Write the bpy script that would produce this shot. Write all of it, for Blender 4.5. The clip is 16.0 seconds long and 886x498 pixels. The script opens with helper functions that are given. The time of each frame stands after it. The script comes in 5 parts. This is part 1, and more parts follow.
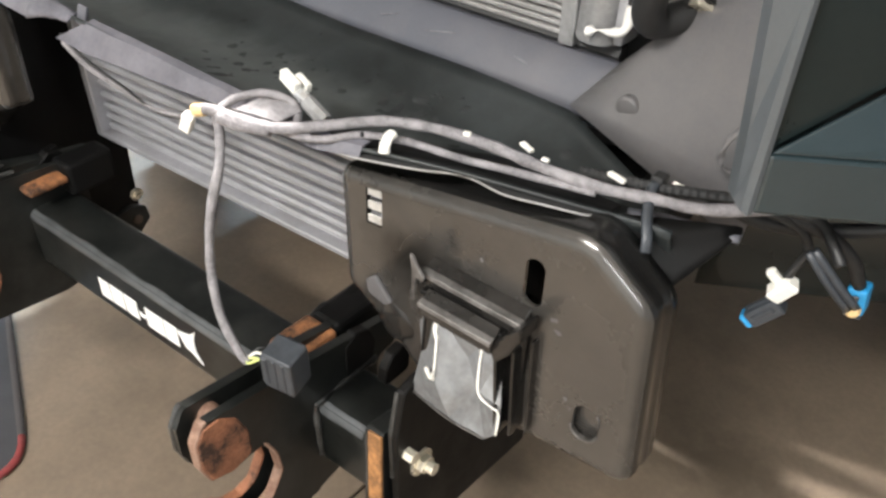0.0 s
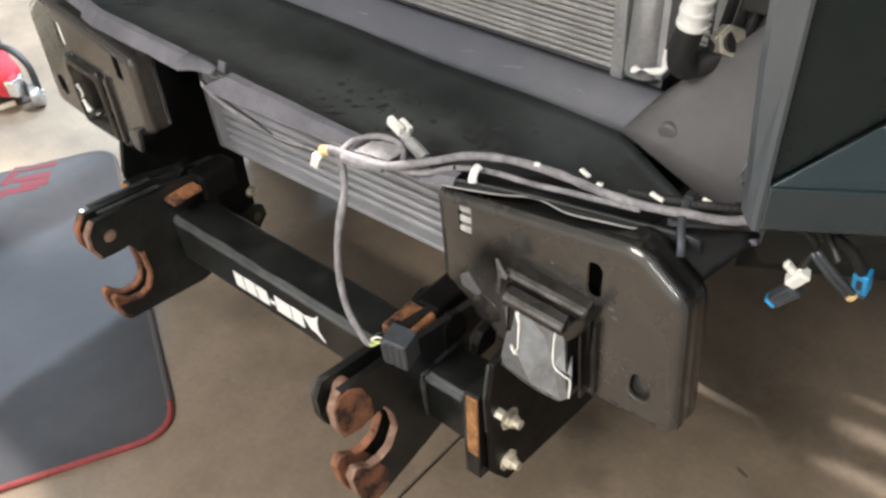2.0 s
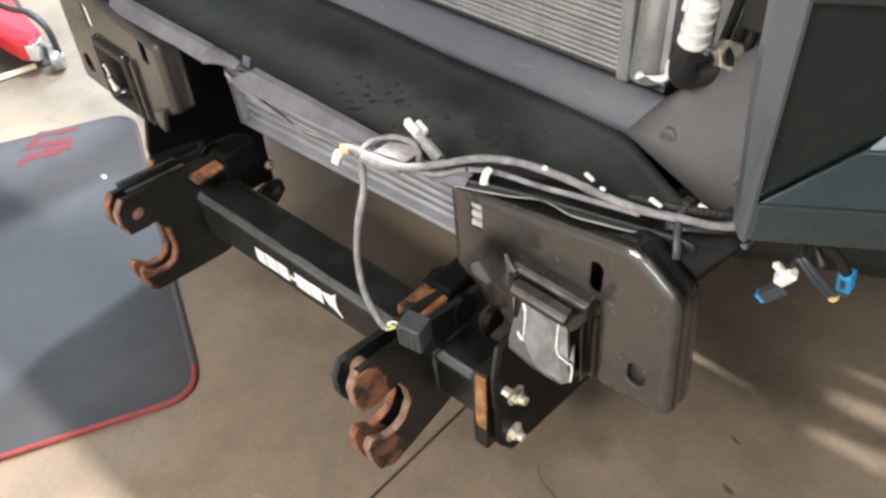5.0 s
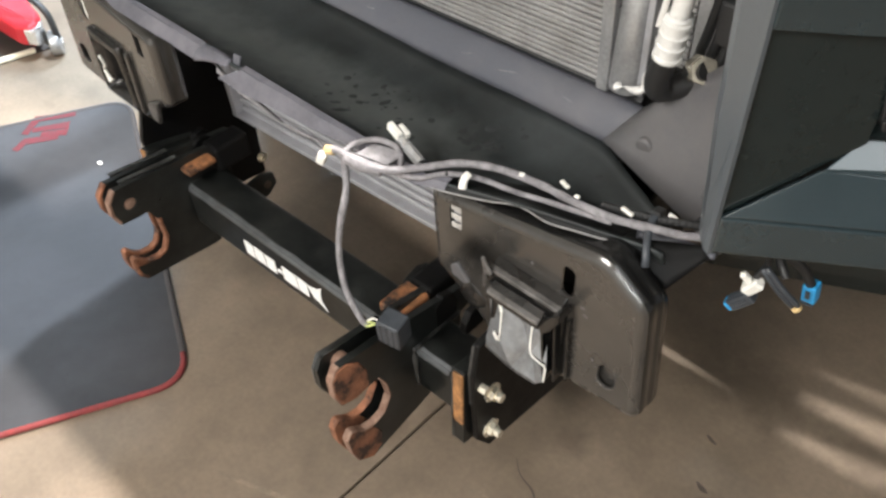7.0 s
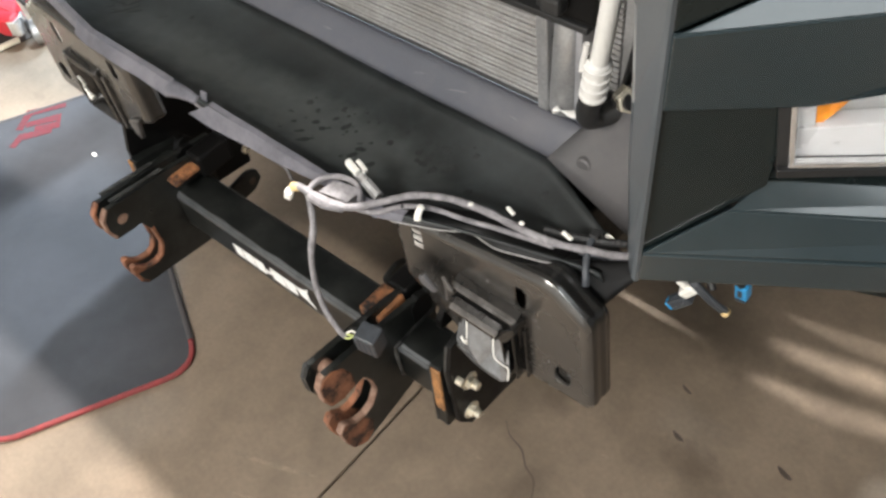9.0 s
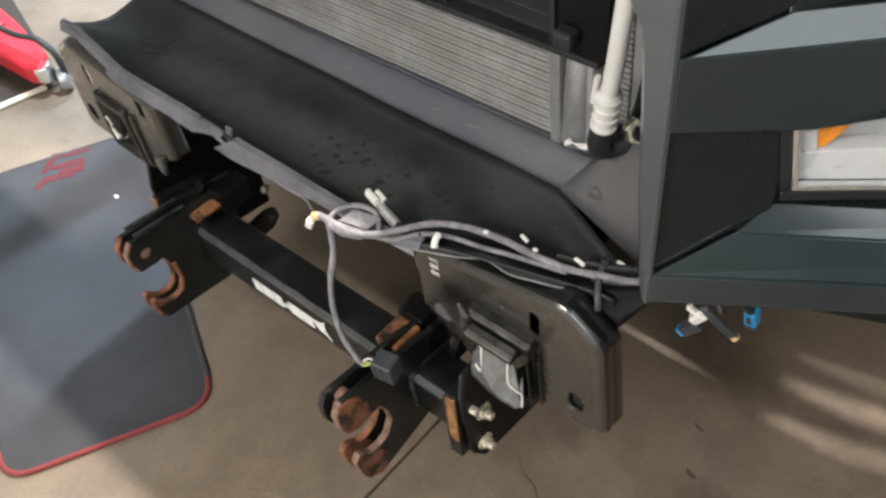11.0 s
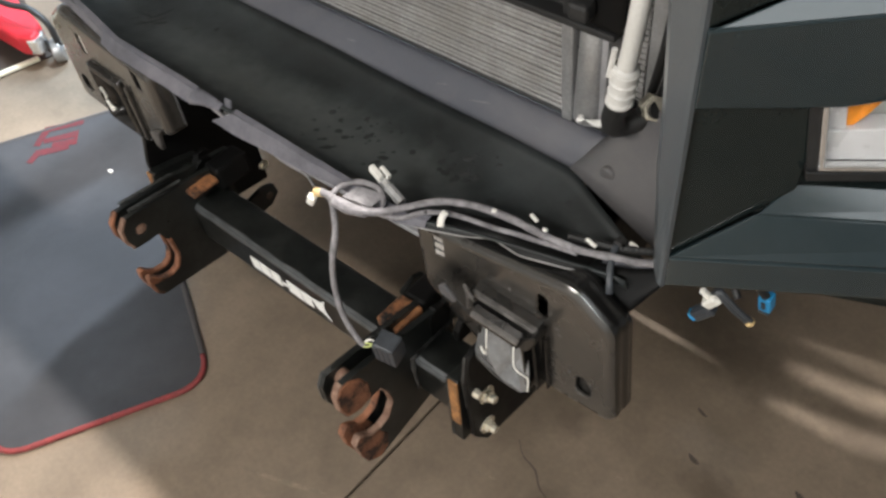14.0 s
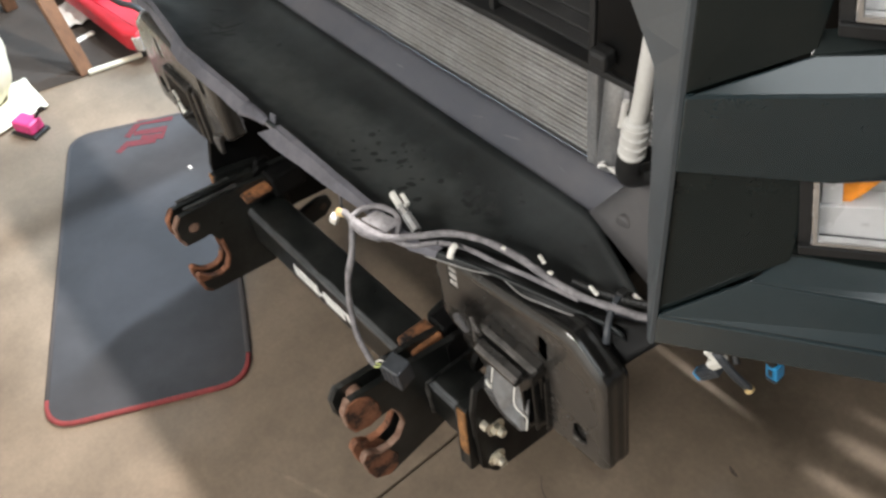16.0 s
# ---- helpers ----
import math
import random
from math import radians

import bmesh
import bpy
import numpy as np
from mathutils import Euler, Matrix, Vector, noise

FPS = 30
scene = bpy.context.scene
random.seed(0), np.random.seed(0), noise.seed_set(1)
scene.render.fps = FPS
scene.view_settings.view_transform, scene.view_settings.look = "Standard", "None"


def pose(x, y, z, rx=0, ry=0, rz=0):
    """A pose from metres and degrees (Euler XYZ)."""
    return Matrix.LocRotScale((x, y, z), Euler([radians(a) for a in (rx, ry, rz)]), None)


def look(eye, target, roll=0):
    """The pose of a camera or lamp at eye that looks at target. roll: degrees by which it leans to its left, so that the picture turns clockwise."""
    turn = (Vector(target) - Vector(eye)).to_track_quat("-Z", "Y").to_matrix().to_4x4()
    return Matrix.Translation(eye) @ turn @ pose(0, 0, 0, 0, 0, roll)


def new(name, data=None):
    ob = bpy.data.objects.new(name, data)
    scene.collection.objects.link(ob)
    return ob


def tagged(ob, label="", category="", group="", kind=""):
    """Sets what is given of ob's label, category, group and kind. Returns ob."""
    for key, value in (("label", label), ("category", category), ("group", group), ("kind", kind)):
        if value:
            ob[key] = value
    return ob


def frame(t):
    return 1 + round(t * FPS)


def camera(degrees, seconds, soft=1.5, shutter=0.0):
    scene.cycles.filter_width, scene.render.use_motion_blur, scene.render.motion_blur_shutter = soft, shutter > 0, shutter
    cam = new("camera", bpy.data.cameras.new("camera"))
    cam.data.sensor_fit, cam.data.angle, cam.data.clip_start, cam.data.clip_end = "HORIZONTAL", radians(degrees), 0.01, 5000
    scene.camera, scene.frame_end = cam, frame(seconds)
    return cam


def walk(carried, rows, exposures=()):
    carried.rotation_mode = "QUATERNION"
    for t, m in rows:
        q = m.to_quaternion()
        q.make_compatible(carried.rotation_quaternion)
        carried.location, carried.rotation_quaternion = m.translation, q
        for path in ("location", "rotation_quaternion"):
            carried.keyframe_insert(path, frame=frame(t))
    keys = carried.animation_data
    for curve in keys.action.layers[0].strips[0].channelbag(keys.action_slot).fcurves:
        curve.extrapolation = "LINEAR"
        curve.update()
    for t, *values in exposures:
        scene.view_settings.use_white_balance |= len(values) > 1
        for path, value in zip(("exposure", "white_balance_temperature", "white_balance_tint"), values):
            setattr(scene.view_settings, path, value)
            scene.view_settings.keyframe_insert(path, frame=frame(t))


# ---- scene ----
cam = camera(55.0, 16.0, soft=2.7)
PATH = [
    (0, (0.791, -0.498, 1.255), (-0.167, 0.754, 0.023), 2.6),
    (0.5, (0.805, -0.555, 1.335), (-0.143, 0.629, 0.031), 1.3),
    (1, (0.81, -0.562, 1.363), (-0.121, 0.63, 0.054), 0.3),
    (1.5, (0.842, -0.565, 1.41), (-0.083, 0.626, 0.096), -0.4),
    (2, (0.865, -0.602, 1.434), (-0.183, 0.48, 0.119), -3.9),
    (2.5, (0.873, -0.631, 1.452), (-0.242, 0.391, 0.144), -5.2),
    (3, (0.874, -0.639, 1.458), (-0.193, 0.338, 0.077), -4.9),
    (3.5, (0.875, -0.625, 1.461), (-0.165, 0.345, 0.055), -4.9),
    (4, (0.872, -0.617, 1.465), (-0.153, 0.362, 0.055), -4.8),
    (4.5, (0.87, -0.616, 1.485), (-0.148, 0.377, 0.078), -4.5),
    (4.7, (0.871, -0.614, 1.506), (-0.144, 0.384, 0.102), -4.4),
    (6.8, (0.9, -0.598, 1.561), (-0.097, 0.395, 0.139), -2.6),
    (7, (0.901, -0.599, 1.558), (-0.097, 0.388, 0.133), -2.7),
    (7.5, (0.894, -0.591, 1.589), (-0.118, 0.358, 0.148), -3.1),
    (8, (0.883, -0.551, 1.644), (-0.122, 0.367, 0.179), -3.7),
    (8.5, (0.886, -0.514, 1.693), (-0.054, 0.342, 0.149), -6.5),
    (9, (0.93, -0.507, 1.727), (0.007, 0.335, 0.165), -8.8),
    (9.2, (0.942, -0.518, 1.733), (0.021, 0.324, 0.17), -8.3),
    (11.3, (0.962, -0.552, 1.732), (-0.041, 0.356, 0.259), -8.8),
    (11.5, (0.964, -0.553, 1.732), (-0.038, 0.353, 0.257), -8.9),
    (12, (0.964, -0.562, 1.726), (-0.018, 0.338, 0.234), -8.6),
    (12.5, (0.962, -0.561, 1.723), (-0.013, 0.331, 0.222), -8.5),
    (13, (0.954, -0.57, 1.724), (-0.017, 0.321, 0.22), -8.5),
    (13.5, (0.936, -0.552, 1.726), (-0.035, 0.336, 0.22), -8.3),
    (14, (0.929, -0.546, 1.704), (-0.04, 0.339, 0.194), -7.8),
    (14.5, (0.928, -0.551, 1.699), (-0.03, 0.334, 0.183), -7.2),
    (15, (0.928, -0.544, 1.695), (-0.028, 0.343, 0.179), -6.7),
    (15.5, (0.948, -0.526, 1.7), (-0.014, 0.371, 0.193), -5.2),
    (16, (1.008, -0.454, 1.719), (-0.134, 0.288, 0.254), -9.0),
]
walk(cam, [(t, look(eye, target, roll)) for t, eye, target, roll in PATH], [(0.0, 0.36), (0.5, 0.45), (1.0, 0.38), (1.5, 0.25), (2.0, -0.05), (2.5, -0.18), (3.0, -0.12), (3.5, -0.02), (4.0, 0.14), (4.7, 0.15),
     (7.0, 0.0), (7.5, 0.0), (8.0, 0.02), (8.5, -0.12), (9.2, 0.0), (11.3, -0.45), (11.6, -0.45), (12.0, -0.16), (12.5, 0.1), (13.0, 0.0), (13.5, -0.32), (14.0, -0.5), (14.5, -0.3), (15.0, -0.22), (15.5, -0.35), (16.0, -0.52)])

# ---- world and light ----
world = bpy.data.worlds.new("garage_air")
scene.world = world
world.use_nodes = True
world.node_tree.nodes["Background"].inputs["Color"].default_value = (0.80, 0.90, 1.0, 1)
world.node_tree.nodes["Background"].inputs["Strength"].default_value = 0.05


def area_lamp(x, y, z, w, d, watts, colour=(1.0, 0.97, 0.93), turn=0.0):
    data = bpy.data.lights.new("area_lamp", "AREA")
    data.shape, data.size, data.size_y, data.energy, data.color = "RECTANGLE", w, d, watts, colour
    ob = new("area_lamp", data)
    ob.matrix_world = pose(x, y, z, 0, 0, turn)
    return ob


area_lamp(-0.30, 0.86, 2.86, 0.5, 0.05, 265, (1.0, 0.955, 0.91))
# unseen lamp added to brighten the left part of the mat
area_lamp(-0.95, 1.40, 2.86, 0.10, 0.25, 315, (0.74, 0.87, 1.0))
area_lamp(-2.70, 2.10, 2.86, 0.14, 1.0, 270, (0.58, 0.79, 1.0))
# unseen fill added in front of the truck
area_lamp(0.35, -2.20, 2.86, 1.4, 0.3, 162, (1.0, 0.97, 0.935))
# unseen weak fill added from the front right
area_lamp(2.90, -3.20, 2.86, 1.2, 0.3, 58, (0.95, 0.98, 1.0))
# unseen dim panel added so the painted ledges reflect something bright
area_lamp(2.40, -0.40, 2.86, 1.4, 0.8, 19, (0.90, 0.97, 1.0))

# ---- materials ----
def material(name, colour, rough=0.5, metal=0.0, vary=0.25, scale=12.0, fine=160.0, bump=0.15, dust=None, dust_amount=0.0,
             dust_scale=6.0, coat=0.0, streak=None, spec=0.5):
    """Base colour with two scales of variation, an optional dust layer, rough variation and fine relief."""
    m = bpy.data.materials.new(name)
    m.use_nodes = True
    nt = m.node_tree
    b = nt.nodes["Principled BSDF"]
    co = nt.nodes.new("ShaderNodeTexCoord")
    mp = nt.nodes.new("ShaderNodeMapping")
    nt.links.new(co.outputs["Object"], mp.inputs["Vector"])
    if streak:
        mp.inputs["Scale"].default_value = streak
    n1 = nt.nodes.new("ShaderNodeTexNoise")
    n1.inputs["Scale"].default_value, n1.inputs["Detail"].default_value, n1.inputs["Roughness"].default_value = scale, 6, 0.62
    n2 = nt.nodes.new("ShaderNodeTexNoise")
    n2.inputs["Scale"].default_value, n2.inputs["Detail"].default_value = fine, 4
    for n in (n1, n2):
        nt.links.new(mp.outputs["Vector"], n.inputs["Vector"])
    add = nt.nodes.new("ShaderNodeMath")
    add.operation = "MULTIPLY_ADD"
    nt.links.new(n2.outputs["Fac"], add.inputs[0])
    add.inputs[1].default_value = 0.4
    nt.links.new(n1.outputs["Fac"], add.inputs[2])
    ramp = nt.nodes.new("ShaderNodeMapRange")
    nt.links.new(add.outputs[0], ramp.inputs["Value"])
    ramp.inputs["From Min"].default_value, ramp.inputs["From Max"].default_value = 0.45, 0.95
    ramp.inputs["To Min"].default_value, ramp.inputs["To Max"].default_value = 1 - vary, 1 + vary
    mul = nt.nodes.new("ShaderNodeVectorMath")
    mul.operation = "SCALE"
    mul.inputs[0].default_value = colour
    nt.links.new(ramp.outputs["Result"], mul.inputs["Scale"])
    last = mul.outputs["Vector"]
    if dust:
        n3 = nt.nodes.new("ShaderNodeTexNoise")
        n3.inputs["Scale"].default_value, n3.inputs["Detail"].default_value, n3.inputs["Roughness"].default_value = dust_scale, 7, 0.68
        nt.links.new(mp.outputs["Vector"], n3.inputs["Vector"])
        r3 = nt.nodes.new("ShaderNodeMapRange")
        nt.links.new(n3.outputs["Fac"], r3.inputs["Value"])
        r3.inputs["From Min"].default_value, r3.inputs["From Max"].default_value = 0.42, 0.68
        r3.inputs["To Min"].default_value, r3.inputs["To Max"].default_value = 0.0, dust_amount
        mix = nt.nodes.new("ShaderNodeMixRGB")
        nt.links.new(r3.outputs["Result"], mix.inputs["Fac"])
        nt.links.new(last, mix.inputs["Color1"])
        mix.inputs["Color2"].default_value = (*dust, 1)
        last = mix.outputs["Color"]
    nt.links.new(last, b.inputs["Base Color"])
    rr = nt.nodes.new("ShaderNodeMapRange")
    nt.links.new(n1.outputs["Fac"], rr.inputs["Value"])
    rr.inputs["From Min"].default_value, rr.inputs["From Max"].default_value = 0.3, 0.7
    rr.inputs["To Min"].default_value, rr.inputs["To Max"].default_value = max(0.03, rough * 0.8), min(1, rough * 1.22)
    nt.links.new(rr.outputs["Result"], b.inputs["Roughness"])
    b.inputs["Metallic"].default_value = metal
    b.inputs["Coat Weight"].default_value = coat
    b.inputs["Coat Roughness"].default_value = 0.12
    b.inputs["Specular IOR Level"].default_value = spec
    if bump:
        bp = nt.nodes.new("ShaderNodeBump")
        bp.inputs["Strength"].default_value, bp.inputs["Distance"].default_value = bump, 0.002
        nt.links.new(add.outputs[0], bp.inputs["Height"])
        nt.links.new(bp.outputs["Normal"], b.inputs["Normal"])
    return m


def glass(name, colour=(1, 1, 1), rough=0.02):
    m = bpy.data.materials.new(name)
    m.use_nodes = True
    b = m.node_tree.nodes["Principled BSDF"]
    b.inputs["Base Color"].default_value = (*colour, 1)
    b.inputs["Transmission Weight"].default_value = 1.0
    b.inputs["Roughness"].default_value = rough
    b.inputs["IOR"].default_value = 1.2
    return m


def blotch(m, centre, size, colour, strength=0.9):
    """A soft, ragged blotch with a shape of its own on a surface."""
    nt = m.node_tree
    b = nt.nodes["Principled BSDF"]
    src = b.inputs["Base Color"].links[0].from_socket
    co = nt.nodes.new("ShaderNodeTexCoord")
    mp = nt.nodes.new("ShaderNodeMapping")
    mp.inputs["Location"].default_value = [-centre[i] / size[i] for i in range(3)]
    mp.inputs["Scale"].default_value = [1 / s for s in size]
    nt.links.new(co.outputs["Object"], mp.inputs["Vector"])
    ln = nt.nodes.new("ShaderNodeVectorMath")
    ln.operation = "LENGTH"
    nt.links.new(mp.outputs["Vector"], ln.inputs[0])
    nz = nt.nodes.new("ShaderNodeTexNoise")
    nz.inputs["Scale"].default_value, nz.inputs["Detail"].default_value = 34, 5
    nt.links.new(co.outputs["Object"], nz.inputs["Vector"])
    ad = nt.nodes.new("ShaderNodeMath")
    ad.operation = "ADD"
    nt.links.new(ln.outputs["Value"], ad.inputs[0])
    nt.links.new(nz.outputs["Fac"], ad.inputs[1])
    mr = nt.nodes.new("ShaderNodeMapRange")
    nt.links.new(ad.outputs[0], mr.inputs["Value"])
    mr.inputs["From Min"].default_value, mr.inputs["From Max"].default_value = 0.75, 1.5
    mr.inputs["To Min"].default_value, mr.inputs["To Max"].default_value = strength, 0.0
    mix = nt.nodes.new("ShaderNodeMixRGB")
    nt.links.new(mr.outputs["Result"], mix.inputs["Fac"])
    nt.links.new(src, mix.inputs["Color1"])
    mix.inputs["Color2"].default_value = (*colour, 1)
    nt.links.new(mix.outputs["Color"], b.inputs["Base Color"])


CONCRETE = material("concrete", (0.197, 0.149, 0.106), 0.60, 0, 0.24, 2.6, 90, 0.14, (0.090, 0.068, 0.047), 0.6, 3.4)
JOINT = material("joint_dirt", (0.09, 0.07, 0.055), 0.9)
OIL = material("oil_spot", (0.06, 0.045, 0.035), 0.5)
PALE = material("pale_scuff", (0.205, 0.160, 0.117), 0.8, 0, 0.4, 30)
GREYWALL = material("unseen_wall_grey", (0.22, 0.225, 0.23), 0.6, 0, 0.15, 3)
WALL = material("painted_wall", (0.72, 0.71, 0.68), 0.8, 0, 0.06, 3)
BLACK = material("black_enamel", (0.0055, 0.0065, 0.0062), 0.33, 0, 0.4, 20, 200, 0.12, (0.046, 0.047, 0.043), 0.42, 11, spec=0.46)
BLACKDULL = material("black_steel_dull", (0.003, 0.003, 0.003), 0.5, 0, 0.4, 14, 200, 0.1, (0.014, 0.012, 0.010), 0.25, 9, spec=0.22)
RUST = material("surface_rust", (0.30, 0.122, 0.062), 0.75, 0, 0.55, 60, 260, 0.8, (0.040, 0.020, 0.013), 1.4, 30)
RUSTWORN = material("rubbed_pinkish_steel", (0.27, 0.172, 0.125), 0.6, 0.1, 0.4, 50, 240, 0.4, (0.12, 0.055, 0.034), 1.1, 34)
RUSTPALE = material("ground_rusty_edge", (0.36, 0.17, 0.06), 0.7, 0, 0.5, 50, 240, 0.5, (0.05, 0.026, 0.016), 0.9, 34)
PATCHRUST = material("black_paint_gone_to_rust", (0.30, 0.125, 0.05), 0.7, 0, 0.5, 46, 240, 0.6, (0.006, 0.006, 0.006), 1.6, 20)
SCUFF = material("scuffed_black_edge", (0.055, 0.056, 0.054), 0.42, 0.2, 0.5, 60, 300, 0.3, (0.005, 0.005, 0.005), 1.3, 26)
ECOAT = material("brown_black_ecoat", (0.049, 0.046, 0.042), 0.25, 0.35, 0.16, 7, 260, 0.05, (0.112, 0.101, 0.088), 0.4, 5, 0.5)
ECOATPLATE = material("brown_black_ecoat_face", (0.049, 0.046, 0.042), 0.27, 0.35, 0.16, 7, 260, 0.05, (0.112, 0.101, 0.088), 0.4, 5, 0.5)
# the bracket's own coating, darkened to put shade into the colour
ECOATSHADE = material("shaded_brown_black_ecoat", (0.014, 0.0135, 0.013), 0.24, 0.3, 0.15, 7, 260, 0.03, (0.030, 0.028, 0.026), 0.3, 6, 0.4)
GREASE = material("greasy_dark_bracket", (0.016, 0.015, 0.014), 0.2, 0.3, 0.3, 18, 120, 0.3, (0.06, 0.055, 0.05), 0.5, 16)
EDGEGREY = material("edge_grey", (0.075, 0.079, 0.082), 0.38, 0.1, 0.35, 30, 260, 0.2, (0.020, 0.022, 0.022), 0.5, 9)
ECOATEDGE = material("worn_and_lit_bracket_edge", (0.14, 0.132, 0.125), 0.42, 0.4, 0.4, 40, 200, 0.2, (0.025, 0.023, 0.021), 1.1, 24)
PALEBAR = material("pale_slot_bar", (0.40, 0.385, 0.36), 0.5, 0.1, 0.3, 40)
STEELRAW = material("greasy_bare_steel", (0.26, 0.263, 0.267), 0.2, 0.3, 0.3, 14, 120, 0.10, (0.085, 0.078, 0.072), 0.7, 13)
TRAY = material("dusty_black_plastic", (0.0075, 0.0100, 0.0100), 0.55, 0, 0.3, 9, 260, 0.25, (0.060, 0.070, 0.072), 0.42, 5.0)
GRIME = material("wet_grime", (0.016, 0.018, 0.018), 0.75, 0, 0.5, 60, 200, 0.4)
EMBLEM = material("faded_red_print", (0.085, 0.012, 0.016), 0.9, 0, 0.4, 60)
TRAYLIP = material("scuffed_grey_lip", (0.098, 0.096, 0.111), 0.62, 0, 0.3, 22, 200, 0.3, (0.195, 0.186, 0.205), 0.6, 12)
PANEL = material("slate_grey_plastic", (0.080, 0.084, 0.100), 0.5, 0, 0.12, 6, 300, 0.12, (0.15, 0.142, 0.148), 0.5, 5)
SCRATCH = material("pale_scratch", (0.135, 0.134, 0.148), 0.6, 0, 0.5, 80)
GUSSET = material("brown_grey_plastic", (0.094, 0.092, 0.095), 0.5, 0, 0.16, 8, 280, 0.15, (0.150, 0.140, 0.134), 0.6, 6)
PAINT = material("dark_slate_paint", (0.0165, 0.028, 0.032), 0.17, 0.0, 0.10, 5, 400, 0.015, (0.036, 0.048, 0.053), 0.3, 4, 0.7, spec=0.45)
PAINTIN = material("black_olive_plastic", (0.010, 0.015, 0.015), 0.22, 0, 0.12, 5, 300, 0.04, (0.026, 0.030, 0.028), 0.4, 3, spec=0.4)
# surround paint made paler: its bright reflection is put into the colour
PAINTSHEEN = material("slate_paint_with_sheen", (0.085, 0.097, 0.106), 0.36, 0.1, 0.12, 6, 300, 0.05, coat=0.5)
ALU = material("ribbed_aluminium", (0.46, 0.46, 0.48), 0.42, 0.55, 0.12, 16, 220, 0.25, (0.30, 0.29, 0.285), 0.45, 10)
FIN = material("condenser_fin", (0.34, 0.333, 0.325), 0.55, 0.4, 0.3, 20, 160, 0.2, (0.24, 0.225, 0.20), 0.6, 14)
FINGAP = material("dusty_fin_mesh", (0.26, 0.255, 0.25), 0.7, 0.2, 0.3, 30, 300, 0.3)
TANK = material("dirty_cast_aluminium", (0.46, 0.46, 0.46), 0.34, 0.6, 0.4, 24, 200, 0.3, (0.14, 0.135, 0.13), 0.7, 12)
SLEEVE = material("dusty_grey_loom", (0.175, 0.165, 0.172), 0.8, 0, 0.5, 70, 420, 0.8, (0.32, 0.305, 0.31), 0.9, 40)
LOOMBLACK = material("black_convoluted_loom", (0.018, 0.018, 0.018), 0.5, 0, 0.3, 30)
WHITE = material("white_nylon", (0.78, 0.76, 0.70), 0.45, 0, 0.12, 40)
HOSE = material("off_white_hose", (0.70, 0.69, 0.66), 0.4, 0, 0.12, 20, 200, 0.05, (0.42, 0.40, 0.36), 0.4, 10)
RUBBER = material("black_rubber", (0.018, 0.018, 0.018), 0.55, 0, 0.25, 20)
BLUE = material("blue_nylon", (0.03, 0.30, 0.62), 0.4, 0, 0.15, 40)
YELLOW = material("yellow_tape", (0.58, 0.42, 0.20), 0.6, 0, 0.3, 40)
LIME = material("lime_wire", (0.55, 0.62, 0.22), 0.4)
CONN = material("grey_black_connector", (0.040, 0.045, 0.052), 0.42, 0, 0.25, 40)
CHROME = material("chrome_trim", (0.80, 0.80, 0.80), 0.14, 0.8, 0.12, 30, 200, 0.02)
ZINC = material("yellow_zinc", (0.86, 0.80, 0.66), 0.24, 0.7, 0.3, 60)
REFLECT = material("lamp_reflector", (0.58, 0.577, 0.57), 0.3, 0.1, 0.10, 8)
LAMPINNER = material("lamp_inner_grey", (0.50, 0.495, 0.485), 0.3, 0.2, 0.15, 8)
AMBER = material("amber_reflector", (0.78, 0.26, 0.02), 0.25, 0, 0.25, 40, 200, 0.2, coat=0.4)
LENS = glass("clear_lens")
MATGREY = material("grey_mat_carpet", (0.030, 0.0297, 0.032), 0.95, 0, 0.2, 7, 420, 0.5, (0.056, 0.055, 0.060), 0.55, 3.2)
MATRED = material("red_binding", (0.21, 0.035, 0.034), 0.9, 0, 0.35, 60, 300, 0.4)
MATEDGE = material("dark_binding", (0.05, 0.045, 0.045), 0.85, 0, 0.2, 60)
REDPAINT = material("red_jack_paint", (0.52, 0.016, 0.028), 0.55, 0, 0.15, 9, 200, 0.05)
WOOD = material("brown_timber", (0.17, 0.085, 0.045), 0.7, 0, 0.35, 10, 120, 0.3, streak=(6, 6, 1))
BOARD = material("dark_board", (0.040, 0.030, 0.023), 0.8, 0, 0.3, 8)
CREAM = material("cream_fabric", (0.74, 0.70, 0.56), 0.85, 0, 0.08, 6, 200, 0.2)
PINK = material("pink_plastic", (0.66, 0.05, 0.20), 0.4, 0, 0.2, 30)
STICKER = material("white_vinyl", (0.80, 0.80, 0.78), 0.5, 0, 0.08, 60)

for sx, sy, sw in ((-0.24, 0.045, 0.30), (0.0, 0.05, 0.30), (0.17, 0.055, 0.22)):
    blotch(TRAY, (sx + 0.06, sy - 0.3, 0.84), (sw, 0.075, 1.0), (0.070, 0.076, 0.073), 0.55)
# dark patch on the near face plate
blotch(ECOATPLATE, (-0.075, -0.03, 0.150), (0.075, 1.0, 0.050), (0.006, 0.006, 0.006), 0.85)


# ---- builders ----
def part(name, bm, mat, parent=None, label="", smooth=False, flip=True):
    if flip:
        bmesh.ops.recalc_face_normals(bm, faces=bm.faces)
    me = bpy.data.meshes.new(name)
    bm.to_mesh(me)
    bm.free()
    me.materials.append(mat)
    if smooth:
        me.polygons.foreach_set("use_smooth", [True] * len(me.polygons))
        me.update()
    ob = new(name, me)
    ob.parent = parent
    if label:
        ob["label"] = label
    return ob


def thing(name, at, label, category, group="", kind=""):
    ob = new(name)
    ob.location = at
    ob.empty_display_size = 0.05
    return tagged(ob, label, category, group, kind)


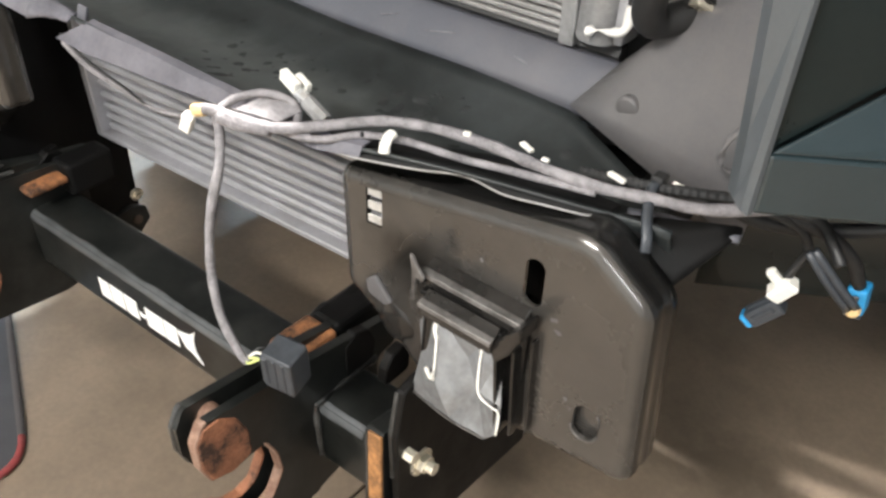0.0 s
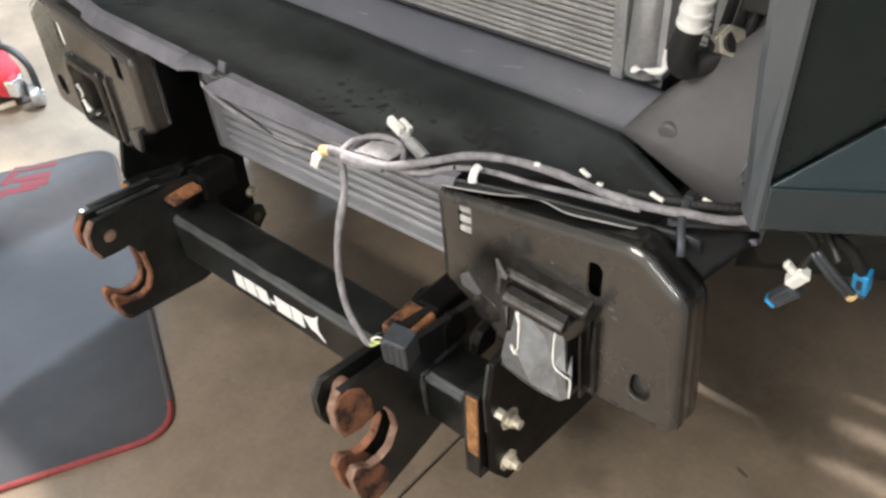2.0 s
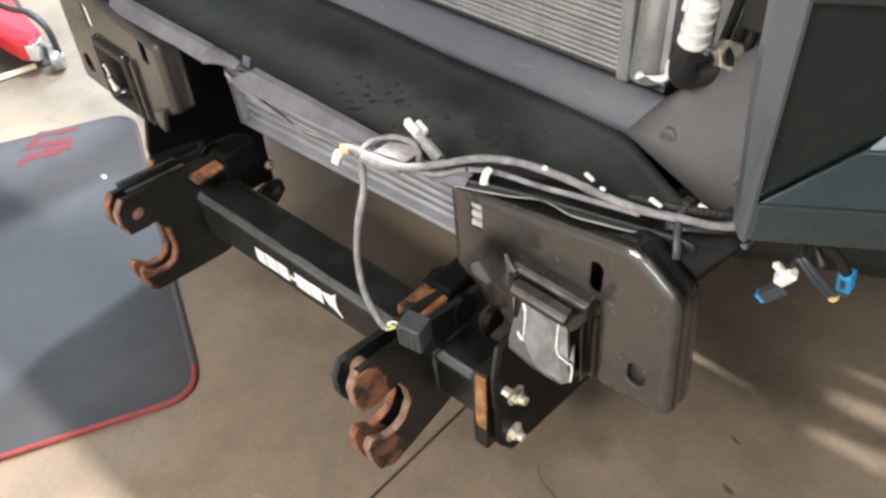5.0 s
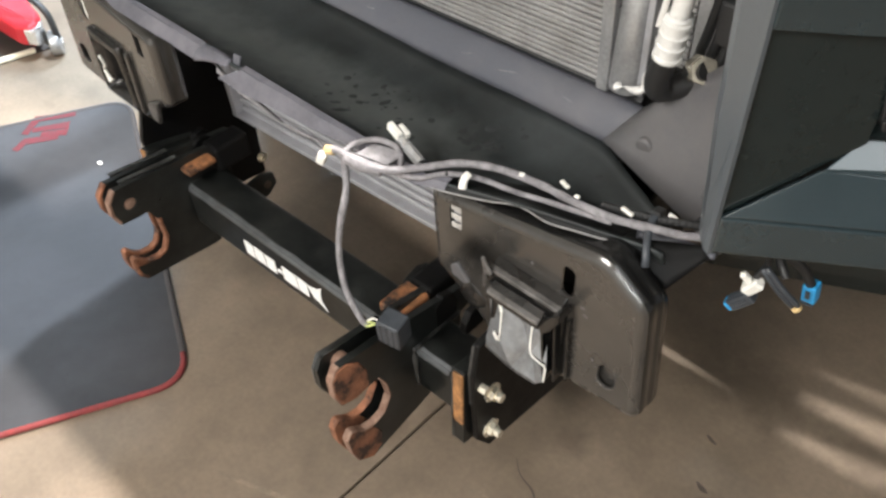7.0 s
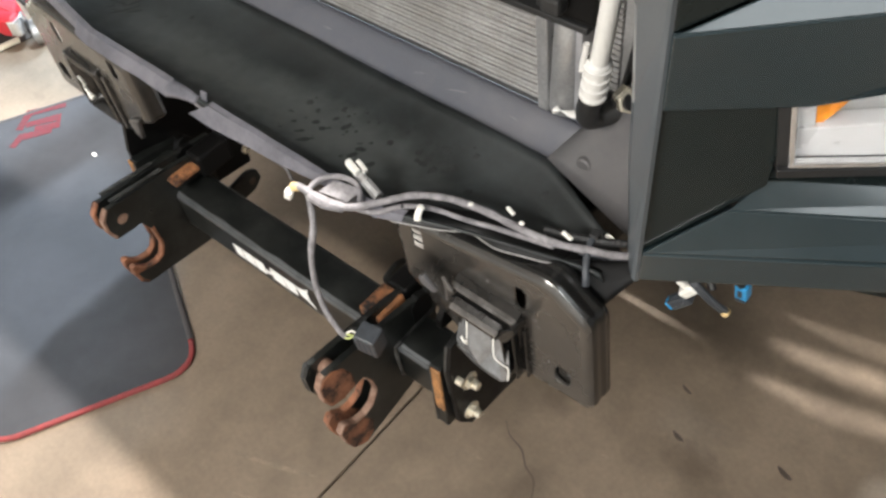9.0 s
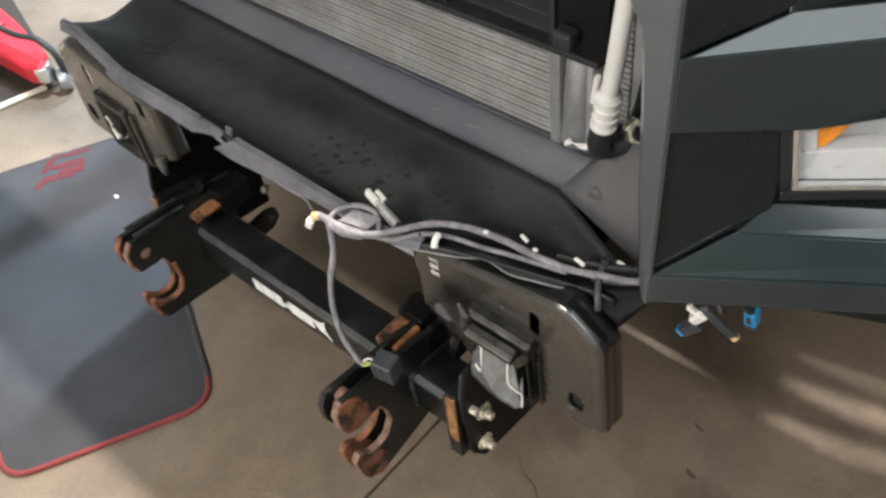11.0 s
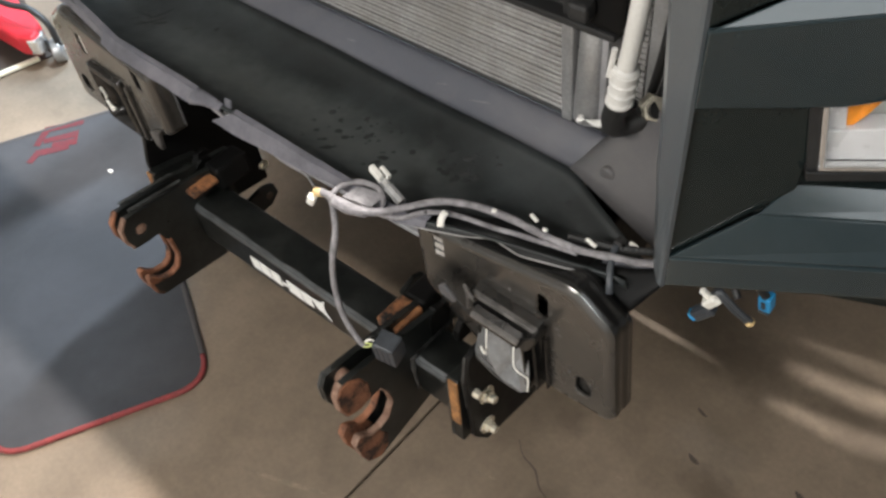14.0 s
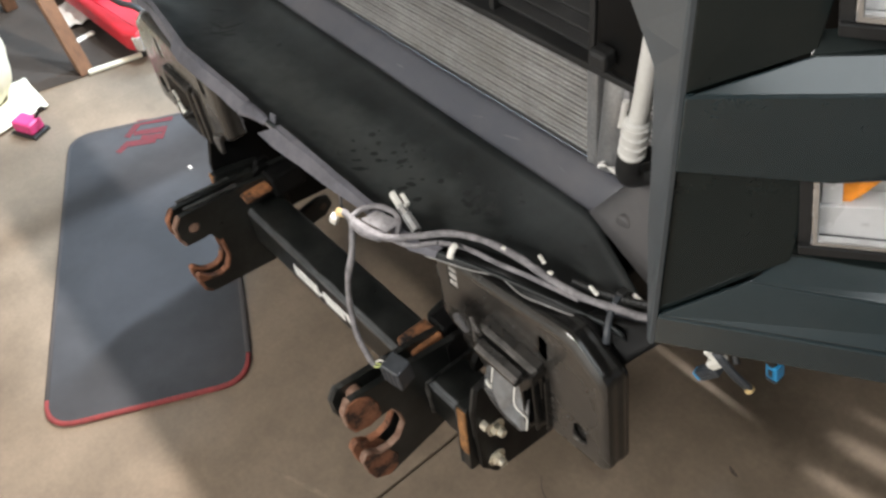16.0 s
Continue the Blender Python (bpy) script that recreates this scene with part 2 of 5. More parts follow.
def under(parent, bm):
    """World-space geometry moved into its parent's frame."""
    if parent:
        p = parent
        off = Vector((0, 0, 0))
        while p:
            off += p.location
            p = p.parent
        bmesh.ops.translate(bm, verts=bm.verts, vec=-off)
    return bm


def put(name, bm, mat, parent=None, label="", smooth=False, flip=True):
    return part(name, under(parent, bm), mat, parent, label, smooth, flip)


def bevel(bm, w, seg=2, angle=30):
    edges = [e for e in bm.edges if len(e.link_faces) == 2 and e.calc_face_angle(0) > radians(angle)]
    bmesh.ops.bevel(bm, geom=edges, offset=w, segments=seg, affect="EDGES", profile=0.5)
    return bm


def box(lo, hi, b=0.0, seg=2, m=None):
    bm = bmesh.new()
    bmesh.ops.create_cube(bm, size=1)
    for v in bm.verts:
        v.co = Vector([lo[i] + (v.co[i] + 0.5) * (hi[i] - lo[i]) for i in range(3)])
    if b:
        bevel(bm, b, seg)
    if m:
        bmesh.ops.transform(bm, matrix=m, verts=bm.verts)
    return bm


def prism(poly, axis, lo, hi, b=0.0, seg=2):
    """A polygon of the two other axes (in xyz order), drawn out along an axis."""
    bm = bmesh.new()
    def at(p, h):
        c = list(p)
        c.insert("xyz".index(axis), h)
        return Vector(c)
    a = [bm.verts.new(at(p, lo)) for p in poly]
    c = [bm.verts.new(at(p, hi)) for p in poly]
    bm.faces.new(a)
    bm.faces.new(c[::-1])
    for i in range(len(poly)):
        j = (i + 1) % len(poly)
        bm.faces.new((a[j], a[i], c[i], c[j]))
    bmesh.ops.recalc_face_normals(bm, faces=bm.faces)
    if b:
        bevel(bm, b, seg)
    return bm


def rounded(poly, radii, n=5):
    """A polygon with its corners rounded."""
    out = []
    k = len(poly)
    for i in range(k):
        p, a, c = Vector(poly[i]), Vector(poly[i - 1]), Vector(poly[(i + 1) % k])
        r = radii[i] if isinstance(radii, (list, tuple)) else radii
        if r <= 0:
            out.append(tuple(p))
            continue
        u, w = (a - p).normalized(), (c - p).normalized()
        ang = u.angle(w)
        d = min(r / math.tan(ang / 2), (a - p).length * 0.49, (c - p).length * 0.49)
        p0, p1 = p + u * d, p + w * d
        for s in range(n + 1):
            t = s / n
            out.append(tuple((1 - t) ** 2 * p0 + 2 * t * (1 - t) * p + t * t * p1))
    return out


def offset(poly, d):
    """A closed polygon drawn in (or out, below zero) by an even margin."""
    P = [Vector(p) for p in poly]
    k = len(P)
    area = sum(P[i - 1].x * P[i].y - P[i].x * P[i - 1].y for i in range(k))
    sign = 1 if area > 0 else -1
    out = []
    for i in range(k):
        a, c = (P[i] - P[i - 1]).normalized(), (P[(i + 1) % k] - P[i]).normalized()
        n0, n1 = Vector((-a.y, a.x)) * sign, Vector((-c.y, c.x)) * sign
        m = (n0 + n1).normalized()
        out.append(tuple(P[i] + m * (d / max(0.5, m.dot(n0)))))
    return out


def rim(poly, start, end, out, w):
    """The strip along part of a polygon's edge, from the point near start to the one near end."""
    near = lambda q: min(range(len(poly)), key=lambda i: (Vector(poly[i]) - Vector(q)).length)
    a, b = near(start), near(end)
    o, i_ = offset(poly, -out), offset(poly, w)
    return o[a:b + 1] + i_[a:b + 1][::-1]


def smooth_line(points, n=6):
    """Catmull-Rom through the points."""
    P = [Vector(p) for p in points]
    P = [2 * P[0] - P[1]] + P + [2 * P[-1] - P[-2]]
    out = []
    for i in range(1, len(P) - 2):
        for s in range(n):
            t = s / n
            a, b, c, d = P[i - 1], P[i], P[i + 1], P[i + 2]
            out.append(0.5 * ((2 * b) + (c - a) * t + (2 * a - 5 * b + 4 * c - d) * t * t + (3 * b - a - 3 * c + d) * t ** 3))
    out.append(P[-2])
    return out


def sweep(points, r, sides=10, n=6, ridges=0.0, flat=1.0, bm=None, wobble=0.0):
    line = smooth_line(points, n) if n > 1 else [Vector(p) for p in points]
    bm = bm or bmesh.new()
    rings = []
    up = Vector((0, 0, 1))
    for i, p in enumerate(line):
        d = (line[min(i + 1, len(line) - 1)] - line[max(i - 1, 0)]).normalized()
        side = d.cross(up)
        if side.length < 1e-3:
            side = d.cross(Vector((0, 1, 0)))
        side.normalize()
        top = side.cross(d).normalized()
        rr = r * (1 + ridges * (1 if i % 2 else -1)) * (1 + wobble * noise.noise(p * 60))
        rings.append([bm.verts.new(p + rr * (math.cos(a) * side + flat * math.sin(a) * top)) for a in [2 * math.pi * k / sides for k in range(sides)]])
    for a, b in zip(rings, rings[1:]):
        for k in range(sides):
            bm.faces.new((a[k], a[(k + 1) % sides], b[(k + 1) % sides], b[k]))
    bm.faces.new(rings[0][::-1])
    bm.faces.new(rings[-1])
    return bm


def cyl(p0, p1, r, sides=20, b=0.0, r2=None):
    p0, p1 = Vector(p0), Vector(p1)
    bm = bmesh.new()
    bmesh.ops.create_cone(bm, cap_ends=True, segments=sides, radius1=r, radius2=r if r2 is None else r2, depth=(p1 - p0).length)
    q = Vector((0, 0, 1)).rotation_difference((p1 - p0).normalized()).to_matrix().to_4x4()
    bmesh.ops.transform(bm, matrix=Matrix.Translation((p0 + p1) / 2) @ q, verts=bm.verts)
    if b:
        bevel(bm, b, 2, 40)
    return bm


def sheet(rows, thick=0.0, bm=None):
    """A skin over rows of points; thick draws it out along its normals."""
    bm = bm or bmesh.new()
    g = [[bm.verts.new(p) for p in row] for row in rows]
    for a, b in zip(g, g[1:]):
        for k in range(len(a) - 1):
            bm.faces.new((a[k], a[k + 1], b[k + 1], b[k]))
    if thick:
        bmesh.ops.recalc_face_normals(bm, faces=bm.faces)
        bmesh.ops.solidify(bm, geom=bm.faces[:], thickness=thick)
    return bm


def holed(outer, holes, y, thick):
    """A flat plate in x and z at y with holes through it."""
    bm = bmesh.new()
    edges = []
    for loop in [outer, *holes]:
        vs = [bm.verts.new((p[0], y, p[1])) for p in loop]
        edges += [bm.edges.new((vs[i], vs[(i + 1) % len(vs)])) for i in range(len(vs))]
    bmesh.ops.triangle_fill(bm, use_beauty=True, use_dissolve=False, edges=edges)
    out = bmesh.ops.extrude_face_region(bm, geom=bm.faces[:])
    bmesh.ops.translate(bm, verts=[v for v in out["geom"] if isinstance(v, bmesh.types.BMVert)], vec=(0, thick, 0))
    return bm


def holed_x(outer, holes, lo, hi):
    """A flat plate in y and z, from lo to hi along x, with holes through it."""
    bm = bmesh.new()
    edges = []
    for loop in [outer, *holes]:
        vs = [bm.verts.new((lo, p[0], p[1])) for p in loop]
        edges += [bm.edges.new((vs[i], vs[(i + 1) % len(vs)])) for i in range(len(vs))]
    bmesh.ops.triangle_fill(bm, use_beauty=True, use_dissolve=False, edges=edges)
    out = bmesh.ops.extrude_face_region(bm, geom=bm.faces[:])
    bmesh.ops.translate(bm, verts=[v for v in out["geom"] if isinstance(v, bmesh.types.BMVert)], vec=(hi - lo, 0, 0))
    return bm


def hexbolt(parent, c, axis, r=0.011, h=0.009, washer=True):
    c, axis = Vector(c), Vector(axis).normalized()
    b = put("bolt", cyl(c, c + axis * h, r, 6, 0.0012), ZINC, parent, "hex bolt with yellow zinc plating")
    if washer:
        put("washer", cyl(c - axis * 0.002, c + axis * 0.0015, r * 1.45, 18), ZINC, b)
    return b


def oval(cx, cz, w, h, n=8):
    r = min(w, h) / 2
    pts = []
    for k in range(4 * n):
        a = 2 * math.pi * (k + 0.5) / (4 * n)
        pts.append((cx + math.cos(a) * r + (w / 2 - r) * (1 if math.cos(a) > 0 else -1),
                    cz + math.sin(a) * r + (h / 2 - r) * (1 if math.sin(a) > 0 else -1)))
    return pts

# ---- the garage ----
MID = -0.06          # the truck's middle line


def mirror_x(x, side):
    return x if side > 0 else 2 * MID - x


floor = tagged(part("floor", box((-5, -4, -0.14), (5, 7, -0.012)), JOINT), "dirty brown concrete garage floor with saw-cut joint", "floor", kind="structure")
for lo, hi in (((-5, -4), (0.134, 7)), ((0.140, -4), (5, 7))):
    bm = box((lo[0], lo[1], -0.0118), (hi[0], hi[1], 0.0), 0.002, 1)
    part("slab", bm, CONCRETE, floor)
tagged(part("wall_north", box((-5.15, 7, 0), (5.15, 7.15, 3.0)), WALL), "plain painted garage wall", "wall", kind="structure")
tagged(part("wall_south", box((-5.15, -4.15, 0), (5.15, -4, 3.0)), WALL), "plain painted garage wall", "wall", kind="structure")
tagged(part("wall_west", box((-5.15, -4, 0), (-5, 7, 3.0)), WALL), "plain painted garage wall", "wall", kind="structure")
# unseen wall, greyed so that the surround's paint reflects less light
tagged(part("wall_east", box((5, -4, 0), (5.15, 7, 3.0)), GREYWALL), "plain unseen garage wall, greyed to dim reflections", "wall", kind="structure")
tagged(part("ceiling", box((-5.15, -4.15, 3.0), (5.15, 7.15, 3.1)), WALL), "plain white garage ceiling", "ceiling", kind="structure")


def floor_mark(name, pts, w, mat, z, label):
    """A thin, ragged mark on the floor along a line."""
    line = smooth_line([(*p, 0) for p in pts], 8)
    bm = bmesh.new()
    rows = []
    for i, p in enumerate(line):
        d = (line[min(i + 1, len(line) - 1)] - line[max(i - 1, 0)]).normalized()
        s = Vector((-d.y, d.x, 0))
        t = i / (len(line) - 1)
        k = w * (0.25 + 0.75 * math.sin(math.pi * min(max(t, 0.03), 0.97))) * (1 + 0.5 * noise.noise(Vector((p.x * 40, p.y * 40, 3.0))))
        rows.append([p + s * k + Vector((0, 0, z)), p - s * k * 0.9 + Vector((0, 0, z))])
    sheet(rows, 0.0, bm)
    return part(name, bm, mat, floor, label)


floor_mark("crack", [(0.34, 0.14), (0.37, 0.116), (0.41, 0.105), (0.44, 0.08), (0.475, 0.062), (0.50, 0.01), (0.515, -0.05)], 0.0022, JOINT, 0.0012, "thin crack in the concrete")
for x, y, r in ((0.612, 0.444, 0.009), (0.868, 0.395, 0.012), (0.655, 0.335, 0.010)):
    floor_mark("oil_spot", [(x - r * 1.5, y + r * 0.7), (x, y), (x + r * 1.4, y - r * 0.2)], r * 0.55, OIL, 0.0012, "dark oil spot")

for k, (line, w) in enumerate((([(-0.10, -0.30), (0.02, -0.255), (0.10, -0.22)], 0.006), ([(0.02, -0.42), (0.13, -0.36), (0.205, -0.325)], 0.007), ([(-0.02, -0.36), (0.06, -0.33)], 0.004), ([(0.30, 0.02), (0.36, 0.035)], 0.004), ([(0.55, 0.20), (0.575, 0.205)], 0.006))):
    floor_mark("scuff", line, w, PALE, 0.0009, "faint pale scuff on the concrete")
# brown stains in the concrete
for x, y, rx, ry in ((0.47, 0.03, 0.05, 0.09), (0.30, 0.36, 0.07, 0.05), (0.72, 0.30, 0.10, 0.06), (0.40, 0.25, 0.05, 0.06), (0.86, 0.62, 0.12, 0.10), (0.05, 0.02, 0.10, 0.06), (0.62, 0.62, 0.16, 0.12), (-0.15, 0.30, 0.12, 0.08), (0.70, 0.02, 0.05, 0.08)):
    blotch(CONCRETE, (x, y, 0.0), (rx, ry, 1.0), (0.070, 0.050, 0.034), 0.5)

# ---- pickup truck front ----
truck = thing("pickup_truck", (MID, 0.3, 0), "dark slate pickup truck with grille and bumper cover taken off", "truck")


def tray_back(x):
    if x < 0.425:
        return 0.186, 0.841
    t = (x - 0.425) / 0.175
    return 0.186 - 0.065 * t, 0.841 - 0.036 * t


def tray_front(x):
    """Where the tray's front crest lies (y, z)."""
    if x < -0.40:
        return -0.042 + 0.030 * min(1, (-0.40 - x) / 0.2), 0.858
    if x < 0.30:
        return -0.042, 0.858
    t = min(1, (x - 0.30) / 0.28)
    return -0.042 + 0.097 * t ** 0.85, 0.858 - 0.008 * t


rows = []
for i in range(91):
    x = -0.66 + (0.600 + 0.66) * i / 90
    (yb, zb), (yf, zf) = tray_back(x), tray_front(x)
    row = []
    for k in range(19):
        t = k / 18
        dip = -0.034 * math.sin(math.pi * t) ** 0.8
        row.append(Vector((x, yf + (yb - yf) * t, zf + (zb - zf) * t + dip + 0.004 * noise.noise(Vector((x * 5, t * 4, 1))))))
    rows.append(row)
put("air_dam_tray", sheet(rows, 0.004), TRAY, truck, "dusty black plastic tray with smears and droplets", True)
# smeared grime on the tray: ragged, drawn-out blots
bm = bmesh.new()
rng = random.Random(4)


def on_tray(x, t, up=0.0006):
    (yb, zb), (yf, zf) = tray_back(x), tray_front(x)
    return Vector((x, yf + (yb - yf) * t, zf + (zb - zf) * t - 0.034 * math.sin(math.pi * t) ** 0.8 + 0.004 * noise.noise(Vector((x * 5, t * 4, 1))) + up))


for i in range(96):
    if i < 34:
        x, t = rng.gauss(0.080, 0.050), rng.gauss(0.46, 0.19)
    elif i < 62:
        x, t = rng.gauss(0.290, 0.030), rng.gauss(0.72, 0.13)
    elif i < 76:
        x, t = rng.gauss(-0.47, 0.035), rng.gauss(0.48, 0.08)
    else:
        x, t = rng.gauss(0.15, 0.16), rng.uniform(0.15, 0.92)
    if not 0.06 < t < 0.94:
        continue
    if not -0.58 < x < 0.46:
        continue
    r = rng.choice((0.0012, 0.0018, 0.0026, 0.0040, 0.0056))
    long = rng.uniform(4.0, 9.0) if 62 <= i < 76 else rng.uniform(1.0, 1.9)
    r *= 0.6 if 62 <= i < 76 else 1.0
    turn = radians(rng.gauss(55, 22))
    hub = bm.verts.new(on_tray(x, t, 0.0011))
    ring_v = []
    for k in range(14):
        a = 2 * math.pi * k / 14
        q = 1 + 0.55 * noise.noise(Vector((x * 90 + 2.2 * math.cos(a), 2.2 * math.sin(a), i)))
        dx, dy = r * long * q * math.cos(a), r * q * math.sin(a)
        px, py = dx * math.cos(turn) - dy * math.sin(turn), dx * math.sin(turn) + dy * math.cos(turn)
        ring_v.append(bm.verts.new(on_tray(x + px, t + py / 0.228, 0.0003)))
    for k in range(14):
        bm.faces.new((hub, ring_v[k], ring_v[(k + 1) % 14]))
tagged(put("grime", bm, GRIME, truck, "dark smeared grime", True), kind="stuff")

# the lip along the front of the tray, with a notch and a small tab
for x0, x1, DROP0 in ((-0.66, -0.165, 0.018), (-0.068, 0.335, 0.026)):
    rows = []
    n = 44
    for i in range(n + 1):
        x = x0 + (x1 - x0) * i / n
        yf, zf = tray_front(x)
        w = 0.002 * noise.noise(Vector((x * 14, 0, 0)))
        drop = DROP0 if x < -0.1 else DROP0 + (0.010 - DROP0) * min(1, max(0, (x + 0.02) / 0.22))
        out = drop * (0.66 if x > -0.1 else 0.9 if x > -0.45 else 0.45)
        edge = 0.0018 * noise.noise(Vector((x * 30, 7, 0)))
        skew = 0.044 * max(0.0, 1 - (x - x0) / 0.12) if x0 > -0.1 else 0.0
        rows.append([Vector((x, yf + 0.009, zf + 0.0022))] + [Vector((x - skew * k, yf - out * k + w, zf + 0.0012 - (drop + edge) * k)) for k in (0.04, 0.5, 1.0)])
    put("lip", sheet(rows, 0.0022), TRAYLIP, truck, "scuffed grey plastic front lip")
put("lip_tab", box((-0.007, -0.002, 0.0), (0.007, 0.002, 0.024), 0.0018, 2, Matrix.Translation((-0.092, -0.036, 0.846)) @ pose(0, 0, 0, -14, 8, 10)), PANEL, truck, "small upright grey tab")
rows = []
for i in range(13):
    g = i / 12
    rows.append([Vector((-0.170 + 0.074 * g, -0.036 - 0.024 * math.sin(math.pi * 0.55 * k / 5) * (1 - 0.45 * g), 0.860 + 0.004 * math.sin(math.pi * g) - 0.021 * (k / 5) ** 1.3 * (1 - 0.62 * g) + 0.0016 * noise.noise(Vector((i * 0.6, k * 0.8, 0))))) for k in range(6)])
put("torn_lip", sheet(rows, 0.002), TRAYLIP, truck, "torn, curled stretch of the lip", True)
# thin bright wavy edge where the tray stops above the bracket
pts = [(0.322, -0.040, 0.850), (0.338, -0.032, 0.848), (0.385, -0.012, 0.848), (0.423, 0.008, 0.848), (0.465, 0.008, 0.848), (0.499, 0.018, 0.848), (0.536, 0.032, 0.847), (0.547, 0.046, 0.847)]
put("tray_edge", sweep(pts, 0.0010, 6, 8), FIN, truck, "thin pale edge of the tray", True)
rows = [[Vector(p), Vector((p[0] + 0.004, min(0.06, p[1] + 0.045), 0.8495))] for p in smooth_line(pts, 5)]
put("tray_brim", sheet(rows, 0.0016), BLACKDULL, truck, "black brim of the tray over the bracket", True)
# black panel that falls from the tray's end behind the bracket
rows = []
for i in range(9):
    t = i / 8
    top_p = Vector((0.534, 0.042, 0.846)).lerp(Vector((0.634, 0.110, 0.842)), t)
    low_p = Vector((0.552, 0.038, 0.834)).lerp(Vector((0.612, 0.046, 0.800)), min(1, t / 0.62)) if t < 0.62 else Vector((0.612, 0.046, 0.800)).lerp(Vector((0.640, 0.108, 0.836)), (t - 0.62) / 0.38)
    rows.append([top_p.lerp(low_p, k / 4) + Vector((0, 0.004 * math.sin(math.pi * k / 4), 0)) for k in range(5)])
put("apron_end", sheet(rows, 0.003), BLACKDULL, truck, "black plastic end of the apron", True)

# slate strip from the tray up to the condenser
rows = []
for i in range(41):
    x = -0.70 + (0.462 + 0.70) * i / 40
    up = 0.018 * x
    rows.append([Vector((x, 0.198, 0.826)), Vector((x, 0.189, 0.837 + 0.4 * up)), Vector((x, 0.191, 0.845 + 0.6 * up)), Vector((x, 0.218, 0.868 + up)), Vector((x, 0.226, 0.874 + up)), Vector((x, 0.234, 0.876 + up)), Vector((x, 0.238, 0.866 + up))])
put("lower_tie_bar", sheet(rows, 0.004), PANEL, truck, "slate grey plastic tie bar", True)
# a black strip stands in for the shaded gap below the condenser
put("dark_gap_strip", sweep([(-0.7, 0.246, 0.866), (0.44, 0.246, 0.886)], 0.010, 6, 1), RUBBER, truck, "black strip painted in for the dark gap under the condenser")
for x, w, tw in ((0.160, 0.012, 20), (0.236, 0.020, 14), (0.345, 0.010, -8), (-0.05, 0.009, 5)):
    put("scratch", box((-w, -0.0009, 0.0), (w, 0.0009, 0.0005), 0, 1, Matrix.Translation((x, 0.205, 0.8585 + 0.014 * x)) @ pose(0, 0, 0, 41, 0, 0) @ pose(0, 0, 0, 0, 0, tw)), SCRATCH, truck, "pale scratch on the tie bar")
# gusset with two dimples
CORNER = [Vector(p) for p in ((0.424, 0.181, 0.848), (0.630, 0.150, 0.797), (0.454, 0.224, 0.888), (0.640, 0.206, 1.105))]
bm = sheet([[CORNER[0].lerp(CORNER[1], u / 6).lerp(CORNER[2].lerp(CORNER[3], u / 6), w / 6) for u in range(7)] for w in range(7)], 0.004)
put("gusset", bm, GUSSET, truck, "brown-grey plastic corner gusset", True)
for x, y, z in ((0.484, 0.176, 0.867), (0.553, 0.170, 0.838)):
    put("dimple", cyl((x, y + 0.0035, z), (x, y + 0.015, z + 0.001), 0.0125, 20, 0.003), GUSSET, truck, "round moulded dimple", True)
put("gusset_clip", sweep([(0.612, 0.150, 0.915), (0.600, 0.135, 0.90), (0.598, 0.135, 0.875), (0.612, 0.145, 0.865)], 0.004, 8, 5, flat=0.6), GUSSET, truck)
put("gusset_wall", box((0.565, 0.23, 0.90), (0.60, 0.60, 1.45), 0.004), PAINTIN, truck, "dark inner wall")

# ribbed cooler that hangs behind the lip
prof = []
z = 0.752
while z > 0.508:
    prof += [(0.131, z), (0.128, z - 0.003), (0.128, z - 0.008), (0.132, z - 0.0115), (0.160, z - 0.012), (0.160, z - 0.0185)]
    z -= 0.0195
outline = [(0.170, 0.755)] + prof + [(0.128, 0.506), (0.170, 0.506)]
TILTED = Matrix.Translation((-0.450, 0.168, 0.483)) @ pose(0, 0, 0, 0, -4.0, 0) @ Matrix.Translation((0.44, -0.14, -0.497))
bm = prism(outline, "x", -0.436, 0.37)
bmesh.ops.transform(bm, matrix=TILTED, verts=bm.verts)
cooler = put("ribbed_cooler", bm, ALU, truck, "ribbed bare aluminium cooler face")
put("side_strip", box((-0.452, 0.112, 0.50), (-0.434, 0.172, 0.770), 0.003, 2, TILTED), ALU, cooler)
put("bottom_rail", box((-0.452, 0.112, 0.496), (0.40, 0.172, 0.5055), 0.002, 1, TILTED), ALU, cooler)
# thin wires strung under the lip in front of the cooler
for k, off in enumerate((0.0, 0.007, 0.012)):
    put("thin_wire", sweep([(-0.20, -0.010, 0.795 - off), (-0.165, -0.002, 0.768 - off), (-0.092, -0.002, 0.757 - off * 0.6), (-0.022, -0.008, 0.753 + off * 0.2), (0.057, -0.02, 0.776 + off * 0.4), (0.12, -0.05, 0.815), (0.172, -0.070, 0.850)], 0.0021, 6, 6), (LOOMBLACK, SLEEVE, SLEEVE)[k], truck, "", True)

# condenser: a core of flat tubes and a side tank
SLOPE = Matrix.Translation((0.0185, 0, 0)) @ pose(0, 0, 0, 0, -1.15, 0)
cond = put("condenser", box((-0.70, 0.246, 0.880), (0.372, 0.272, 1.040), 0, 2, SLOPE), FINGAP, truck, "dusty condenser core with flat tubes")
for k in range(19):
    z = 0.882 + k * 0.0083
    put("flat_tube", box((-0.70, 0.236 + 0.001 * (k % 2), z), (0.372, 0.255, z + 0.0052), 0.0012, 1, SLOPE), FIN, cond)
put("end_plate", box((0.373, 0.225, 0.878), (0.391, 0.272, 1.044), 0.002, 2, SLOPE), TANK, cond)
put("side_tank", cyl((0.414, 0.236, 0.898), (0.414, 0.250, 1.07), 0.0235, 24, 0.003), TANK, truck, "grimy aluminium side tank", True)
put("tank_bracket", box((0.438, 0.220, 0.905), (0.448, 0.262, 1.06), 0.002), ALU, truck)
